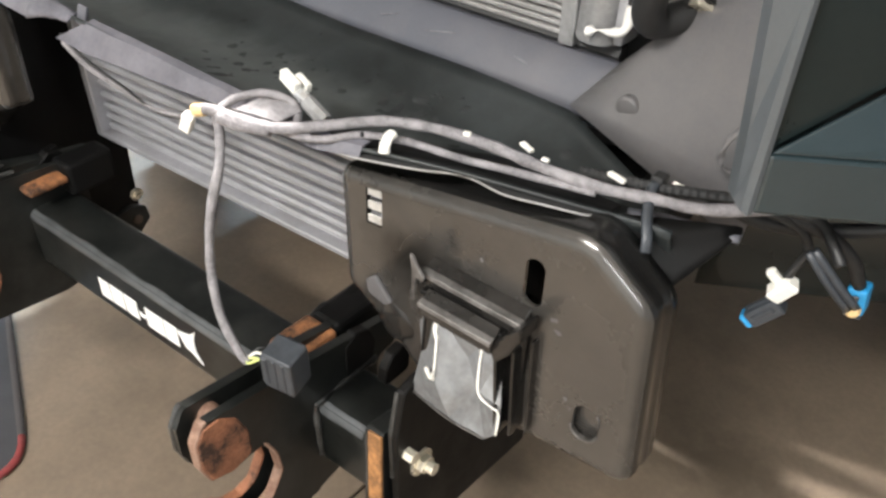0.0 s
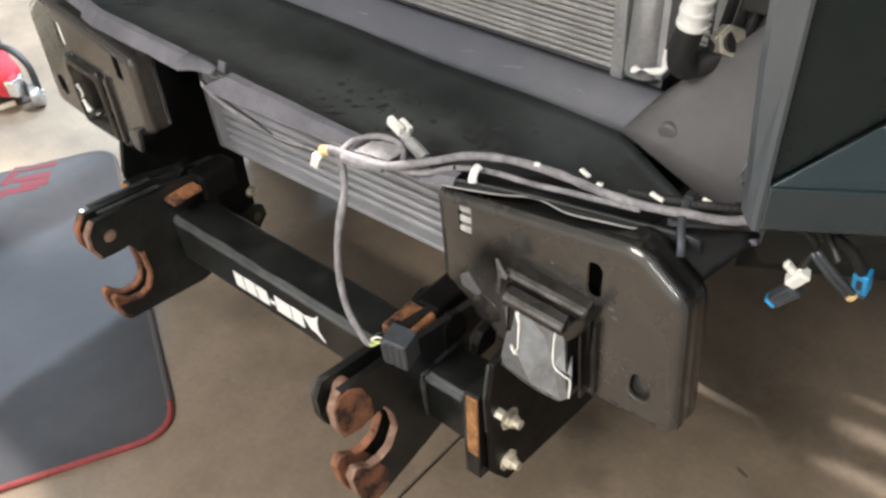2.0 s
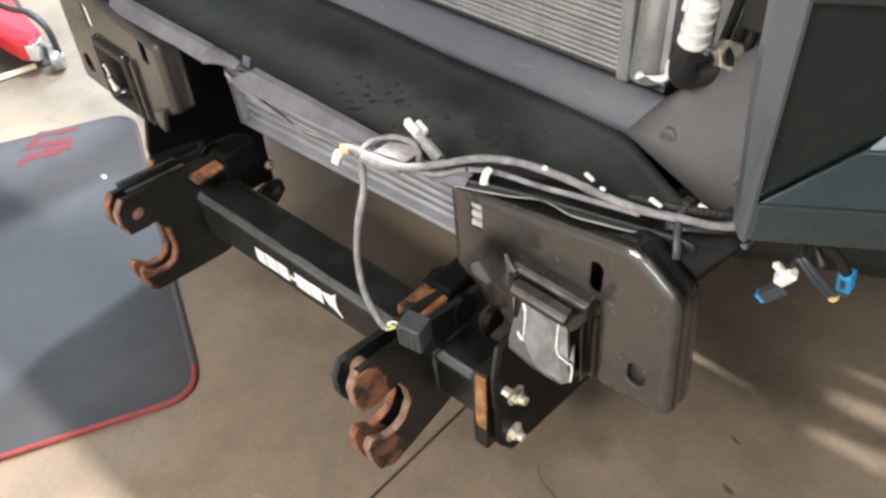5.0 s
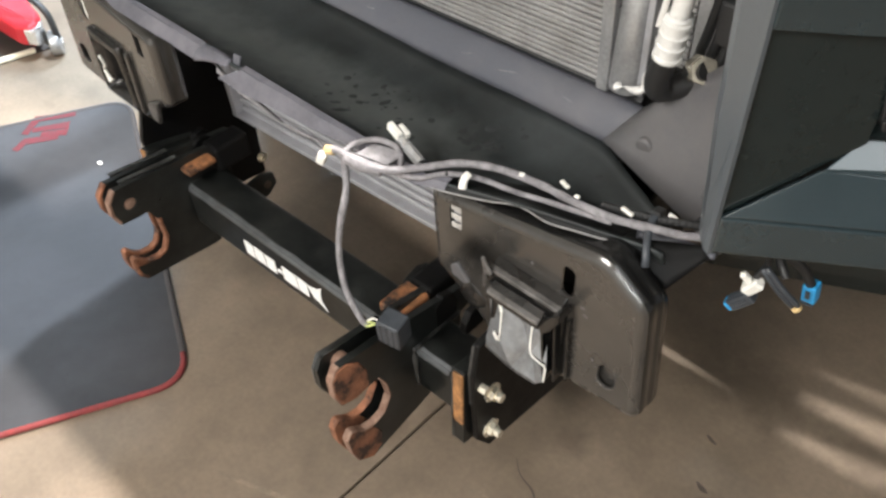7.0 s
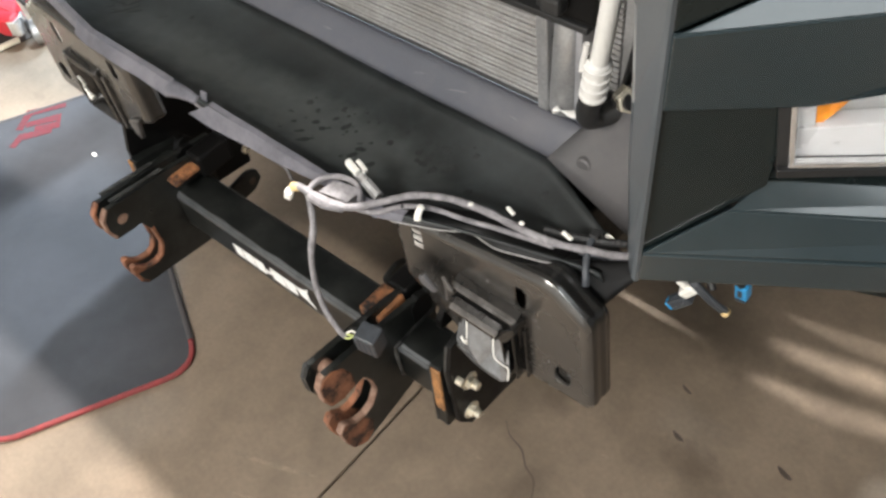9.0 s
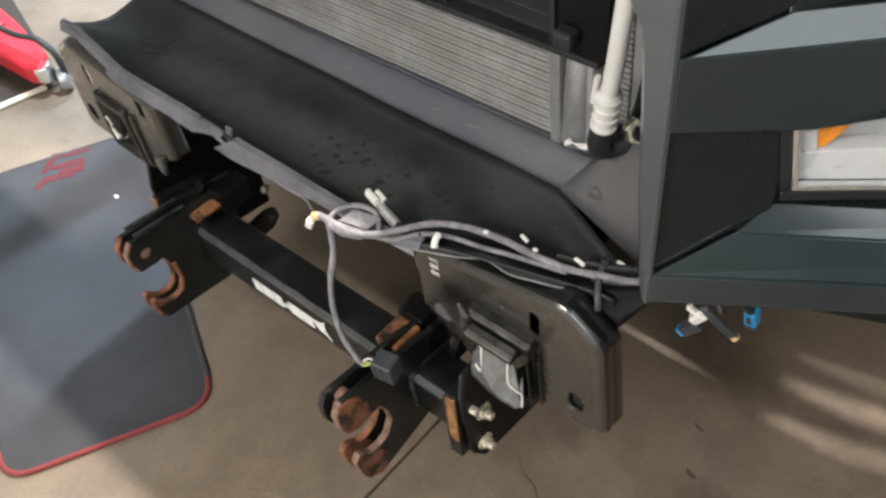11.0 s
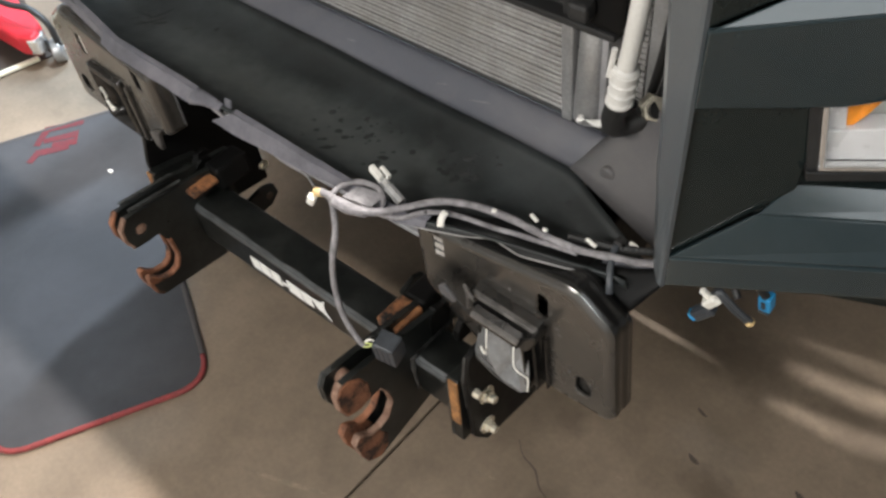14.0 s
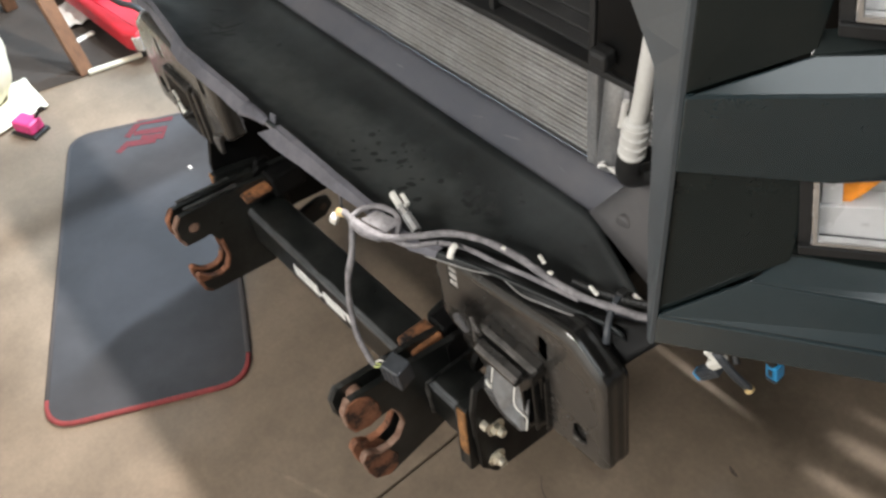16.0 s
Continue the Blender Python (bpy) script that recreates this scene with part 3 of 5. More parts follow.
put("tank_foot", sweep([(0.418, 0.208, 0.917), (0.430, 0.206, 0.922), (0.444, 0.206, 0.924), (0.455, 0.208, 0.930), (0.458, 0.214, 0.950)], 0.0055, 8, 7, flat=0.7, wobble=1.4), HOSE, truck, "pale corroded foot of the tank", True)
core2 = put("radiator_core", box((0.448, 0.262, 0.92), (0.54, 0.29, 1.20)), FINGAP, truck, "radiator core behind the condenser")
for k in range(30):
    put("flat_tube", box((0.448, 0.256, 0.923 + k * 0.0092), (0.482, 0.268, 0.929 + k * 0.0092)), FIN, core2)
# active shutter above the condenser
shutter = put("shutter_frame", box((-0.70, 0.216, 1.043), (0.46, 0.268, 1.053), 0.002, 2, SLOPE), RUBBER, truck, "black plastic grille shutter")
put("backing", box((-0.70, 0.282, 1.05), (0.40, 0.290, 1.45)), WHITE, shutter)
for k in range(14):
    put("slat", box((-0.70, -0.011, -0.0035), (0.372, 0.011, 0.0035), 0.0015, 1, Matrix.Translation((0, 0.245, 1.070 + 0.0245 * k)) @ pose(0, 0, 0, 28)), RUBBER, shutter)
for x in (-0.42, -0.12, 0.18, 0.372):
    put("upright", box((x, 0.225, 1.055), (x + 0.010, 0.262, 1.42), 0.002), RUBBER, shutter)
put("shutter_cheek", box((0.392, 0.215, 1.066), (0.472, 0.262, 1.42), 0.006), BLACKDULL, truck)
put("shutter_lug", box((0.402, 0.190, 1.082), (0.432, 0.215, 1.108), 0.006), RUBBER, truck)

# added black plate that darkens the gap between tie bar and gusset
put("gap_cover", box((0.425, 0.252, 0.815), (0.60, 0.261, 0.945), 0.002), BLACKDULL, truck, "black plate added to darken the gap behind the gusset")

# hose, elbow and nut
put("hose", sweep([(0.508, 0.166, 1.070), (0.514, 0.165, 1.11), (0.522, 0.162, 1.17), (0.536, 0.158, 1.28), (0.552, 0.155, 1.42)], 0.0115, 14, 6), HOSE, truck, "off-white coolant hose", True)
bm = sweep([(0.500, 0.168, 1.014), (0.503, 0.167, 1.035), (0.506, 0.166, 1.058), (0.508, 0.166, 1.072)], 0.0160, 16, 4)
fit_ob = put("ribbed_collar", bm, HOSE, truck, "white ribbed quick-fit collar", True)
for k in range(4):
    c = Vector((0.501, 0.168, 1.017)).lerp(Vector((0.5075, 0.166, 1.064)), k / 3)
    d = Vector((0.008, -0.002, 0.055)).normalized()
    put("collar_ring", cyl(c - d * 0.003, c + d * 0.003, 0.0176, 20, 0.001), HOSE, fit_ob, "", True)
put("hose_prong", cyl((0.490, 0.158, 1.055), (0.497, 0.156, 1.098), 0.004, 8), HOSE, truck)
put("elbow", sweep([(0.501, 0.167, 1.018), (0.496, 0.170, 1.000), (0.489, 0.176, 0.975), (0.488, 0.184, 0.958), (0.492, 0.200, 0.950), (0.508, 0.220, 0.956), (0.52, 0.24, 0.962)], 0.0152, 16, 6), RUBBER, truck, "black rubber elbow", True)
nutp = put("hose_nut", cyl((0.514, 0.222, 0.978), (0.530, 0.212, 0.986), 0.0185, 6, 0.002), ZINC, truck, "bright hexagonal nut")
put("nut_bore", cyl((0.508, 0.216, 0.974), (0.5305, 0.2115, 0.9865), 0.0115, 16), RUBBER, nutp)
for k in range(5):
    put("hidden_line", sweep([(0.50 + 0.014 * k, 0.235, 0.95), (0.515 + 0.014 * k, 0.24, 1.05), (0.52 + 0.013 * k, 0.25, 1.18)], 0.006, 8, 3), RUBBER, truck)
put("module_box", box((0.528, 0.215, 1.02), (0.562, 0.245, 1.075), 0.004), RUBBER, truck, "small black control module")

# headlamp surround, swept back along U with outward N
U, N = Vector((0.84, 0.543, 0)), Vector((0.543, -0.84, 0))
B0 = Vector((0.660, 0.037, 0))


def at(u, off, z):
    return B0 + U * u + N * off + Vector((0, 0, z))


def facet(name, pts, mat, label="", thick=0.006, parent=truck):
    bm = bmesh.new()
    vs = [bm.verts.new(p) for p in pts]
    f = bm.faces.new(vs)
    f.normal_update()
    n = f.normal.copy()
    if n.dot(Vector((0.3, -0.8, 0.5))) < 0:
        n = -n
    out = bmesh.ops.extrude_face_region(bm, geom=bm.faces[:])
    bmesh.ops.translate(bm, verts=[v for v in out["geom"] if isinstance(v, bmesh.types.BMVert)], vec=-n * thick)
    bmesh.ops.recalc_face_normals(bm, faces=bm.faces)
    bevel(bm, 0.0018, 2, 25)
    return put(name, bm, mat, parent, label)


LB = 0.905
surround = put("headlamp_surround", prism([(0.634, 0.060), (0.660, 0.037), (1.082, 0.310), (1.082, 0.40), (0.655, 0.13)], "z", LB, 0.955, 0.003), PAINT, truck, "dark slate painted lower bar")
facet("ledge", [at(0.0, 0.0, 0.956), at(0.50, 0.0, 0.962), at(0.50, -0.020, 1.002), at(0.086, -0.020, 1.012)], PAINT, "sloping painted ledge", parent=surround)
facet("ledge_crest", [at(0.086, -0.020, 1.0125), at(0.50, -0.020, 1.0025), at(0.50, -0.050, 1.022), at(0.122, -0.046, 1.036)], PAINT, "flatter crest of the ledge", parent=surround)
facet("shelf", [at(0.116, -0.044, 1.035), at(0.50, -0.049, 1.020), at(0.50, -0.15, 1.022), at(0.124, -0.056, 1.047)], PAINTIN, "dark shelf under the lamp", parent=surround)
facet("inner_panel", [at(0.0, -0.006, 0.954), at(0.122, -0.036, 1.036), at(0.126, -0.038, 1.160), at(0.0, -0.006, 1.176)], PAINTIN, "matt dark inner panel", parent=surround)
facet("upper_bar", [at(0.0, 0.002, 1.172), at(0.138, -0.028, 1.154), at(0.50, -0.115, 1.166), at(0.50, -0.085, 1.261), at(0.0, 0.004, 1.259)], PAINT, "dark painted bar over the lamp", parent=surround)
facet("upper_ledge", [at(0.0, 0.004, 1.2595), at(0.50, -0.085, 1.2615), at(0.50, -0.108, 1.287), at(0.098, -0.036, 1.285)], PAINT, "light-catching ledge", parent=surround)
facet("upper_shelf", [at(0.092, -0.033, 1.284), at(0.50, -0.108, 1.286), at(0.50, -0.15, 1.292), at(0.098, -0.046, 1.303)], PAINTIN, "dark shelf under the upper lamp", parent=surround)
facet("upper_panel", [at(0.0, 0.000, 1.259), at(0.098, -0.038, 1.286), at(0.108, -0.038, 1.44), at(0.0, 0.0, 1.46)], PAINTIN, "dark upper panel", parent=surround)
facet("top_bar", [at(0.0, 0.0, 1.45), at(0.13, -0.03, 1.44), at(0.50, -0.10, 1.44), at(0.50, -0.11, 1.54), at(0.0, -0.01, 1.54)], PAINT, "", parent=surround)
EDGE = [(LB, 0.636), (0.96, 0.632), (1.06, 0.623), (1.16, 0.619), (1.265, 0.612), (1.30, 0.592), (1.34, 0.568), (1.46, 0.548), (1.54, 0.545)]
rows = [[Vector((x, 0.061, z)), Vector((x + 0.010, 0.049, z)), Vector((0.654, 0.040, z)), Vector((0.660, 0.0372, z))] for z, x in EDGE]
put("grille_return", sheet(rows, 0.005), PAINTSHEEN, surround, "return of the surround with its reflection painted in as pale grey")
rows = [[Vector((x, 0.062, z)), Vector((x + 0.009, 0.12, z)), Vector((x + 0.021, 0.24, z))] for z, x in EDGE]
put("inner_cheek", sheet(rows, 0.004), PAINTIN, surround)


def headlamp(z0, z1, u0):
    lamp = put("headlamp", facet_back(u0, z0, z1), LAMPINNER, truck, "rectangular headlamp with amber reflector and clear lens")
    for a, b, s in (((u0, z0), (0.50, z0 + 0.007), 1), ((u0, z1 - 0.006), (0.50, z1), 0), ((u0, z0), (u0 + 0.006, z1), 0)):
        put("bezel", bar(a, b, -0.034, -0.024, s, s), CHROME, lamp, "chrome lamp bezel")
    put("seal", bar((u0 - 0.012, z0 - 0.012), (0.50, z0 - 0.0005), -0.044, -0.022, 1, 1), RUBBER, lamp, "black rubber seal")
    put("seal", bar((u0 - 0.012, z0 - 0.008), (u0 - 0.0005, z1), -0.044, -0.028), RUBBER, lamp)
    put("amber_reflector", facet_poly([(u0 + 0.022, z0 + 0.024), (u0 + 0.046, z0 + 0.044), (u0 + 0.062, z1 - 0.022), (u0 + 0.060, z1 - 0.010), (u0 + 0.026, z1 - 0.012)], -0.046), AMBER, lamp, "amber side reflector")
    put("reflector_shelf", bar((u0 + 0.006, z0 + 0.004), (0.50, z0 + 0.040), -0.062, -0.038, 1, 0.6), REFLECT, lamp, "pale reflector shelf")
    put("reflector_cheek", bar((u0 + 0.007, z0 + 0.008), (u0 + 0.026, z1 - 0.007), -0.060, -0.042), REFLECT, lamp)
    bowl = bmesh.new()
    bmesh.ops.create_uvsphere(bowl, u_segments=24, v_segments=12, radius=1)
    c = at(u0 + 0.14, -0.07 + wrap(u0 + 0.14), (z0 + z1) / 2 + 0.012)
    bmesh.ops.transform(bowl, matrix=Matrix.Translation(c) @ Matrix.Diagonal((0.075, 0.012, 0.036, 1)), verts=bowl.verts)
    put("reflector_bowl", bowl, REFLECT, lamp, "", True)
    ln = put("lens", bar((u0 + 0.002, z0 + 0.002), (0.50, z1 - 0.002), -0.036, -0.033, 1, 0), LENS, lamp, "clear lens")
    ln.visible_shadow = False
    return lamp


def wrap(u):
    """How far the lamp falls back round the corner."""
    return -0.25 * max(0.0, u - 0.11)


def sag(u):
    """How far the lamp's lower edge falls towards the fender."""
    return -0.19 * max(0.0, u - 0.112)


def lean(z):
    """How far the lamp's inner end leans towards the grille with height."""
    return 0.004 - 0.17 * (z - (1.058 if z < 1.24 else 1.312))


def bar(a, b, o0, o1, low=0, high=0):
    bm = bmesh.new()
    us, offs = (a[0], b[0], b[0], a[0]), (o0, o0, o1, o1)
    lo = [bm.verts.new(at(u + lean(a[1]), o + wrap(u), a[1] + low * sag(u))) for u, o in zip(us, offs)]
    hi = [bm.verts.new(at(u + lean(b[1]), o + wrap(u), b[1] + high * sag(u))) for u, o in zip(us, offs)]
    bm.faces.new(lo)
    bm.faces.new(hi[::-1])
    for i in range(4):
        bm.faces.new((lo[i], lo[(i + 1) % 4], hi[(i + 1) % 4], hi[i]))
    bmesh.ops.recalc_face_normals(bm, faces=bm.faces)
    return bevel(bm, 0.001, 1)


def facet_back(u0, z0, z1):
    return bar((u0, z0), (0.50, z1), -0.10, -0.064, 1, 0)


def facet_poly(pts, off):
    bm = bmesh.new()
    bm.faces.new([bm.verts.new(at(p[0] + lean(p[1]), off + wrap(p[0]), p[1])) for p in pts])
    out = bmesh.ops.extrude_face_region(bm, geom=bm.faces[:])
    bmesh.ops.translate(bm, verts=[v for v in out["geom"] if isinstance(v, bmesh.types.BMVert)], vec=-N * 0.012)
    return bm


headlamp(1.073, 1.157, 0.134)
headlamp(1.324, 1.420, 0.116)

# dark splash shield low behind the surround, and the body that closes the front
rows = []
for i in range(17):
    t = i / 16
    x = 0.56 + 0.54 * t
    y, low = 0.284 + 0.05 * t, 0.622 + 0.205 * t
    rows.append([Vector((x, y, 0.829)), Vector((x, y + 0.008, 0.5 * (0.829 + low))), Vector((x, y + 0.003, low + 0.008 * (1 - t))), Vector((x, y + 0.016, low - 0.001))])
put("splash_shield", sheet(rows, 0.004), PAINTIN, truck, "black plastic splash shield", True)
put("radiator_support", prism([(0.20, 1.36), (0.20, 1.44), (0.34, 1.45), (0.34, 1.36)], "x", 2 * MID - 0.95, 0.95, 0.008), BLACKDULL, truck, "black radiator support beam")
put("support_side", box((0.50, 0.29, 0.83), (0.99, 0.33, 1.40), 0.004), BLACKDULL, truck)
put("support_side", box((-0.776, 0.29, 0.70), (-0.60, 0.33, 1.40), 0.004), BLACKDULL, truck)
put("fender", box((0.98, 0.40, 0.72), (1.02, 2.2, 1.50), 0.02), PAINT, truck, "dark slate front fender")
# unseen far fender, its lower edge drawn down to block lamp light
put("fender", box((2 * MID - 1.02, 0.40, 0.46), (2 * MID - 0.98, 0.62, 1.50), 0.02), PAINT, truck, "dark slate front fender")
put("fender", box((2 * MID - 1.02, 0.62, 0.24), (2 * MID - 0.98, 0.92, 1.50), 0.004), PAINT, truck, "dark slate front fender")
put("fender", box((2 * MID - 1.02, 0.925, 0.80), (2 * MID - 0.98, 2.2, 1.50), 0.02), PAINT, truck, "dark slate front fender")
# unseen liner added to keep lamp light from under the truck
put("fender_liner", box((-0.84, 0.42, 0.30), (-0.82, 3.0, 0.80), 0.004), BLACKDULL, truck, "unseen black inner fender liner that blocks lamp light")
# unseen engine-bay floor added for shade, with gaps through which the lamp above shines
for x0, x1, y0, y1 in ((2 * MID - 0.98, -0.776, 0.45, 3.2), (-0.776, 0.157, 0.192, 3.2), (0.157, 0.27, 0.192, 0.655), (0.157, 0.27, 0.663, 3.2), (0.27, 0.38, 0.192, 3.2)):
    put("bay_shade", box((x0, y0, 0.80), (x1, y1, 0.815), 0.001, 1), BLACKDULL, truck, "added panel under the engine bay that shades the floor")
SKEW = 0.27
for y0, y1 in ((None, 0.607), (0.630, 0.680), (0.711, 0.752), (0.764, None)):
    a0, a1 = (0.192, 0.40) if y0 is None else (y0, y0 + SKEW * 0.60)
    c0, c1 = (3.2, 3.2) if y1 is None else (y1, y1 + SKEW * 0.60)
    put("bay_shade", prism([(0.38, a0), (0.98, a1), (0.98, c1), (0.38, c0)], "z", 0.80, 0.815), BLACKDULL, truck, "added panel under the engine bay that shades the floor")
put("firewall", box((2 * MID - 0.85, 1.55, 0.82), (0.85, 1.62, 1.55), 0.02), BLACKDULL, truck)
for side in (1, -1):
    x0, x1 = sorted((mirror_x(0.41, side), mirror_x(0.49, side)))
    put("frame_rail", box((x0, 0.06, 0.60), (x1, 3.2, 0.76), 0.008), BLACKDULL, truck, "black steel frame rail")
    xs = sorted((mirror_x(0.80, side), mirror_x(1.02, side)))
    wheel = put("wheel", cyl((xs[0], 1.32, 0.40), (xs[1], 1.32, 0.40), 0.40, 40, 0.03), RUBBER, truck, "black front tyre")

# ---- bumper brackets ----
def bumper_bracket(side, drop=0.0, ahead=0.0):
    X = lambda x: mirror_x(x, side)
    def span(a, b):
        return sorted((X(a), X(b)))
    br = thing("bumper_bracket", (X(0.45), 0.03, 0.58), "brown-black stamped steel bumper bracket with slots and tow opening" if side > 0 else "brown stamped steel bumper bracket on the truck's far side", "bracket", "bumper brackets")
    outline = [(0.271, 0.800), (0.558, 0.851), (0.622, 0.804), (0.638, 0.594), (0.525, 0.584), (0.505, 0.578), (0.385, 0.572), (0.340, 0.615), (0.276, 0.652)]
    outline = rounded(outline, [0.022, 0.045, 0.034, 0.024, 0.022, 0.022, 0.022, 0.022, 0.022], 8)
    R = 0.016
    face = offset(outline, R)
    opening = rounded([(0.404, 0.722), (0.500, 0.728), (0.504, 0.606), (0.400, 0.600)], 0.012)
    holes = [rounded([(0.312, 0.793), (0.333, 0.796), (0.333, 0.7505), (0.312, 0.7485)], 0.003), oval(0.511, 0.780, 0.020, 0.052), oval(0.583, 0.651, 0.026, 0.042), opening]
    bm = holed([(X(p[0]), p[1]) for p in face], [[(X(p[0]), p[1]) for p in h] for h in holes], 0.0, 0.004)
    plate = put("face_plate", bm, ECOATPLATE if side > 0 else ECOAT, br, "satin brown-black face plate with a dark patch" if side > 0 else "satin brown face plate")
    def loop_at(d, y):
        return [Vector((X(p[0]), y, p[1])) for p in offset(outline, d)]
    rings = [loop_at(R * (1 - math.sin(a)), R * (1 - math.cos(a))) for a in [radians(15 * k) for k in range(7)]]
    bm = sheet([[*r, r[0]] for r in rings[:5]])
    bmesh.ops.remove_doubles(bm, verts=bm.verts, dist=1e-5)
    put("rolled_edge", bm, ECOAT, br, "rolled satin edge of the bracket", True)
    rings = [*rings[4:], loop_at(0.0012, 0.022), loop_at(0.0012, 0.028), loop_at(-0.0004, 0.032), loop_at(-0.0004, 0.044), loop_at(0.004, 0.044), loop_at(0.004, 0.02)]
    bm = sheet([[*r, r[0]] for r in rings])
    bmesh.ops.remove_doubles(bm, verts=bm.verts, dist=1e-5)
    # near flange takes the darkened coating as painted shade
    put("flange", bm, ECOATSHADE if side > 0 else ECOAT, br, "glossy flange turned back round the bracket", True)
    if side > 0:
        for i in range(3):
            z = 0.7505 + 0.0160 * i
            put("slot_bar", prism([(0.3135, z), (0.332, z + 0.002), (0.332, z + 0.012), (0.3135, z + 0.0095)], "y", 0.0003, 0.003, 0.0008, 1), PALEBAR, plate, "pale bar in the slot")
    else:
        put("slot_bar", box((span(0.503, 0.512)[0], 0.002, 0.756), (span(0.503, 0.512)[1], 0.005, 0.804), 0.001, 1), WHITE, plate, "pale strip in the oval hole")
    # backing added behind the lower hole, and a highlight painted along its stamped rim
    put("hole_backing", box((span(0.560, 0.606)[0], 0.010, 0.620), (span(0.560, 0.606)[1], 0.013, 0.682)), ECOAT, plate)
    pts = [Vector((X(p[0]), -0.0004, p[1])) for p in oval(0.583, 0.651, 0.028, 0.044)]
    n = len(pts)
    put("rim_highlight", sweep([pts[k % n] for k in range(n // 2, n + n // 8)], 0.0011, 6, 1), ECOATEDGE, plate, "", True)
    # dried splashes beside the oval hole
    rng = random.Random(11)
    for x, z, r in ((0.490, 0.744, 0.0035), (0.496, 0.739, 0.0025), (0.536, 0.752, 0.0035), (0.541, 0.740, 0.004), (0.560, 0.668, 0.003), (0.566, 0.659, 0.002), (0.455, 0.776, 0.0022)):
        bmk = bmesh.new()
        vs = [bmk.verts.new((X(x + r * rng.uniform(0.4, 1.3) * math.cos(a)), -0.0007, z + r * rng.uniform(0.4, 1.5) * math.sin(a))) for a in [2 * math.pi * k / 9 for k in range(9)]]
        bmk.faces.new(vs)
        put("splash_mark", bmk, GUSSET, plate, "dried pale splash")
    # tow opening
    tow = put("tow_frame", tow_frame(X), GREASE, br, "bent steel frame round the tow opening", True)
    if side > 0:
        put("top_flange", prism([(0.0, 0.752), (-0.018, 0.743), (-0.020, 0.730), (-0.016, 0.730), (0.0, 0.744)], "x", *span(0.399, 0.514), 0.0015, 2), GREASE, tow, "dark upper flange")
        put("flange_edge", prism([(-0.0205, 0.7455), (-0.0215, 0.7405), (-0.0165, 0.7425), (-0.0125, 0.7470)], "x", *span(0.399, 0.514), 0.0006, 1), ECOATEDGE, tow, "worn bright edge")
        put("top_flange", prism([(-0.026, 0.738), (-0.040, 0.728), (-0.042, 0.716), (-0.037, 0.714), (-0.024, 0.730)], "x", *span(0.415, 0.499), 0.0015, 2), GREASE, tow, "dark upper flange")
        put("flange_edge", prism([(-0.0425, 0.7300), (-0.0435, 0.7255), (-0.0385, 0.7275), (-0.0355, 0.7320)], "x", *span(0.415, 0.499), 0.0006, 1), ECOATEDGE, tow, "worn bright edge")
        put("flange_web", prism([(-0.014, 0.732), (-0.030, 0.733), (-0.030, 0.728), (-0.014, 0.722)], "x", *span(0.408, 0.502), 0.001, 1), BLACKDULL, tow)
        put("corner_block", prism([(X(0.490), 0.718), (X(0.512), 0.744), (X(0.524), 0.756), (X(0.524), 0.740), (X(0.513), 0.716), (X(0.499), 0.697)], "y", -0.034, -0.004, 0.003), GREASE, tow, "bent corner")
    for a, c, y0, z1 in () if side < 0 else ((0.497, 0.505, -0.032, 0.700), (0.509, 0.515, -0.022, 0.712), (0.521, 0.526, -0.010, 0.722)):
        put("side_flange", prism([(X(a), z1), (X(a + 0.0035), z1), (X(c + 0.0035), 0.602), (X(c), 0.600)], "y", y0, 0.002, 0.0012), GREASE if a > 0.50 else ECOATSHADE, tow, "bent side flange")
    if side > 0:
        put("horn", prism([(X(0.394), 0.768), (X(0.398), 0.767), (X(0.404), 0.757), (X(0.412), 0.748), (X(0.409), 0.742), (X(0.402), 0.744), (X(0.401), 0.716), (X(0.396), 0.714), (X(0.397), 0.748)], "y", -0.030, -0.026, 0.0008, 1), ECOATEDGE, tow, "thin bent horn")
    if side > 0:
        # a sheet crumpled into a few large creases
        FOLD = {"i": (0.380, 0.004, 0.672), "a": (0.414, -0.006, 0.690), "b": (0.478, -0.020, 0.700), "k": (0.496, -0.012, 0.694), "j": (0.394, -0.008, 0.628),
                "c": (0.429, -0.030, 0.626), "d": (0.450, -0.004, 0.652), "w": (0.487, -0.034, 0.652), "r": (0.510, -0.032, 0.646), "e": (0.512, -0.036, 0.612),
                "f": (0.500, -0.037, 0.598), "g": (0.452, -0.033, 0.588), "h": (0.390, -0.018, 0.575), "m": (0.466, -0.008, 0.622)}
        bm = bmesh.new()
        pt = {k: bm.verts.new((X(x), y, z)) for k, (x, y, z) in FOLD.items()}
        for face in ("iaj", "ajc", "adc", "abd", "bkw", "kwr", "bwd", "dwm", "dmc", "wrm", "rem", "efm", "fgm", "gmc", "gch", "chj"):
            bm.faces.new([pt[k] for k in face])
        bmesh.ops.subdivide_edges(bm, edges=bm.edges[:], cuts=2, use_grid_fill=True)
        for v in bm.verts:
            v.co.y += 0.0016 * noise.noise(v.co * 55)
        bmesh.ops.recalc_face_normals(bm, faces=bm.faces)
        bmesh.ops.solidify(bm, geom=bm.faces[:], thickness=0.0014)
        put("bent_liner", bm, STEELRAW, tow, "creased greasy sheet inside the opening")
        P = {k: Vector((X(x), y - 0.0012, z)) for k, (x, y, z) in FOLD.items()}
        put("liner_edge", sweep([P["h"], P["g"], P["f"]], 0.0012, 6, 5), ECOATEDGE, tow, "", True)
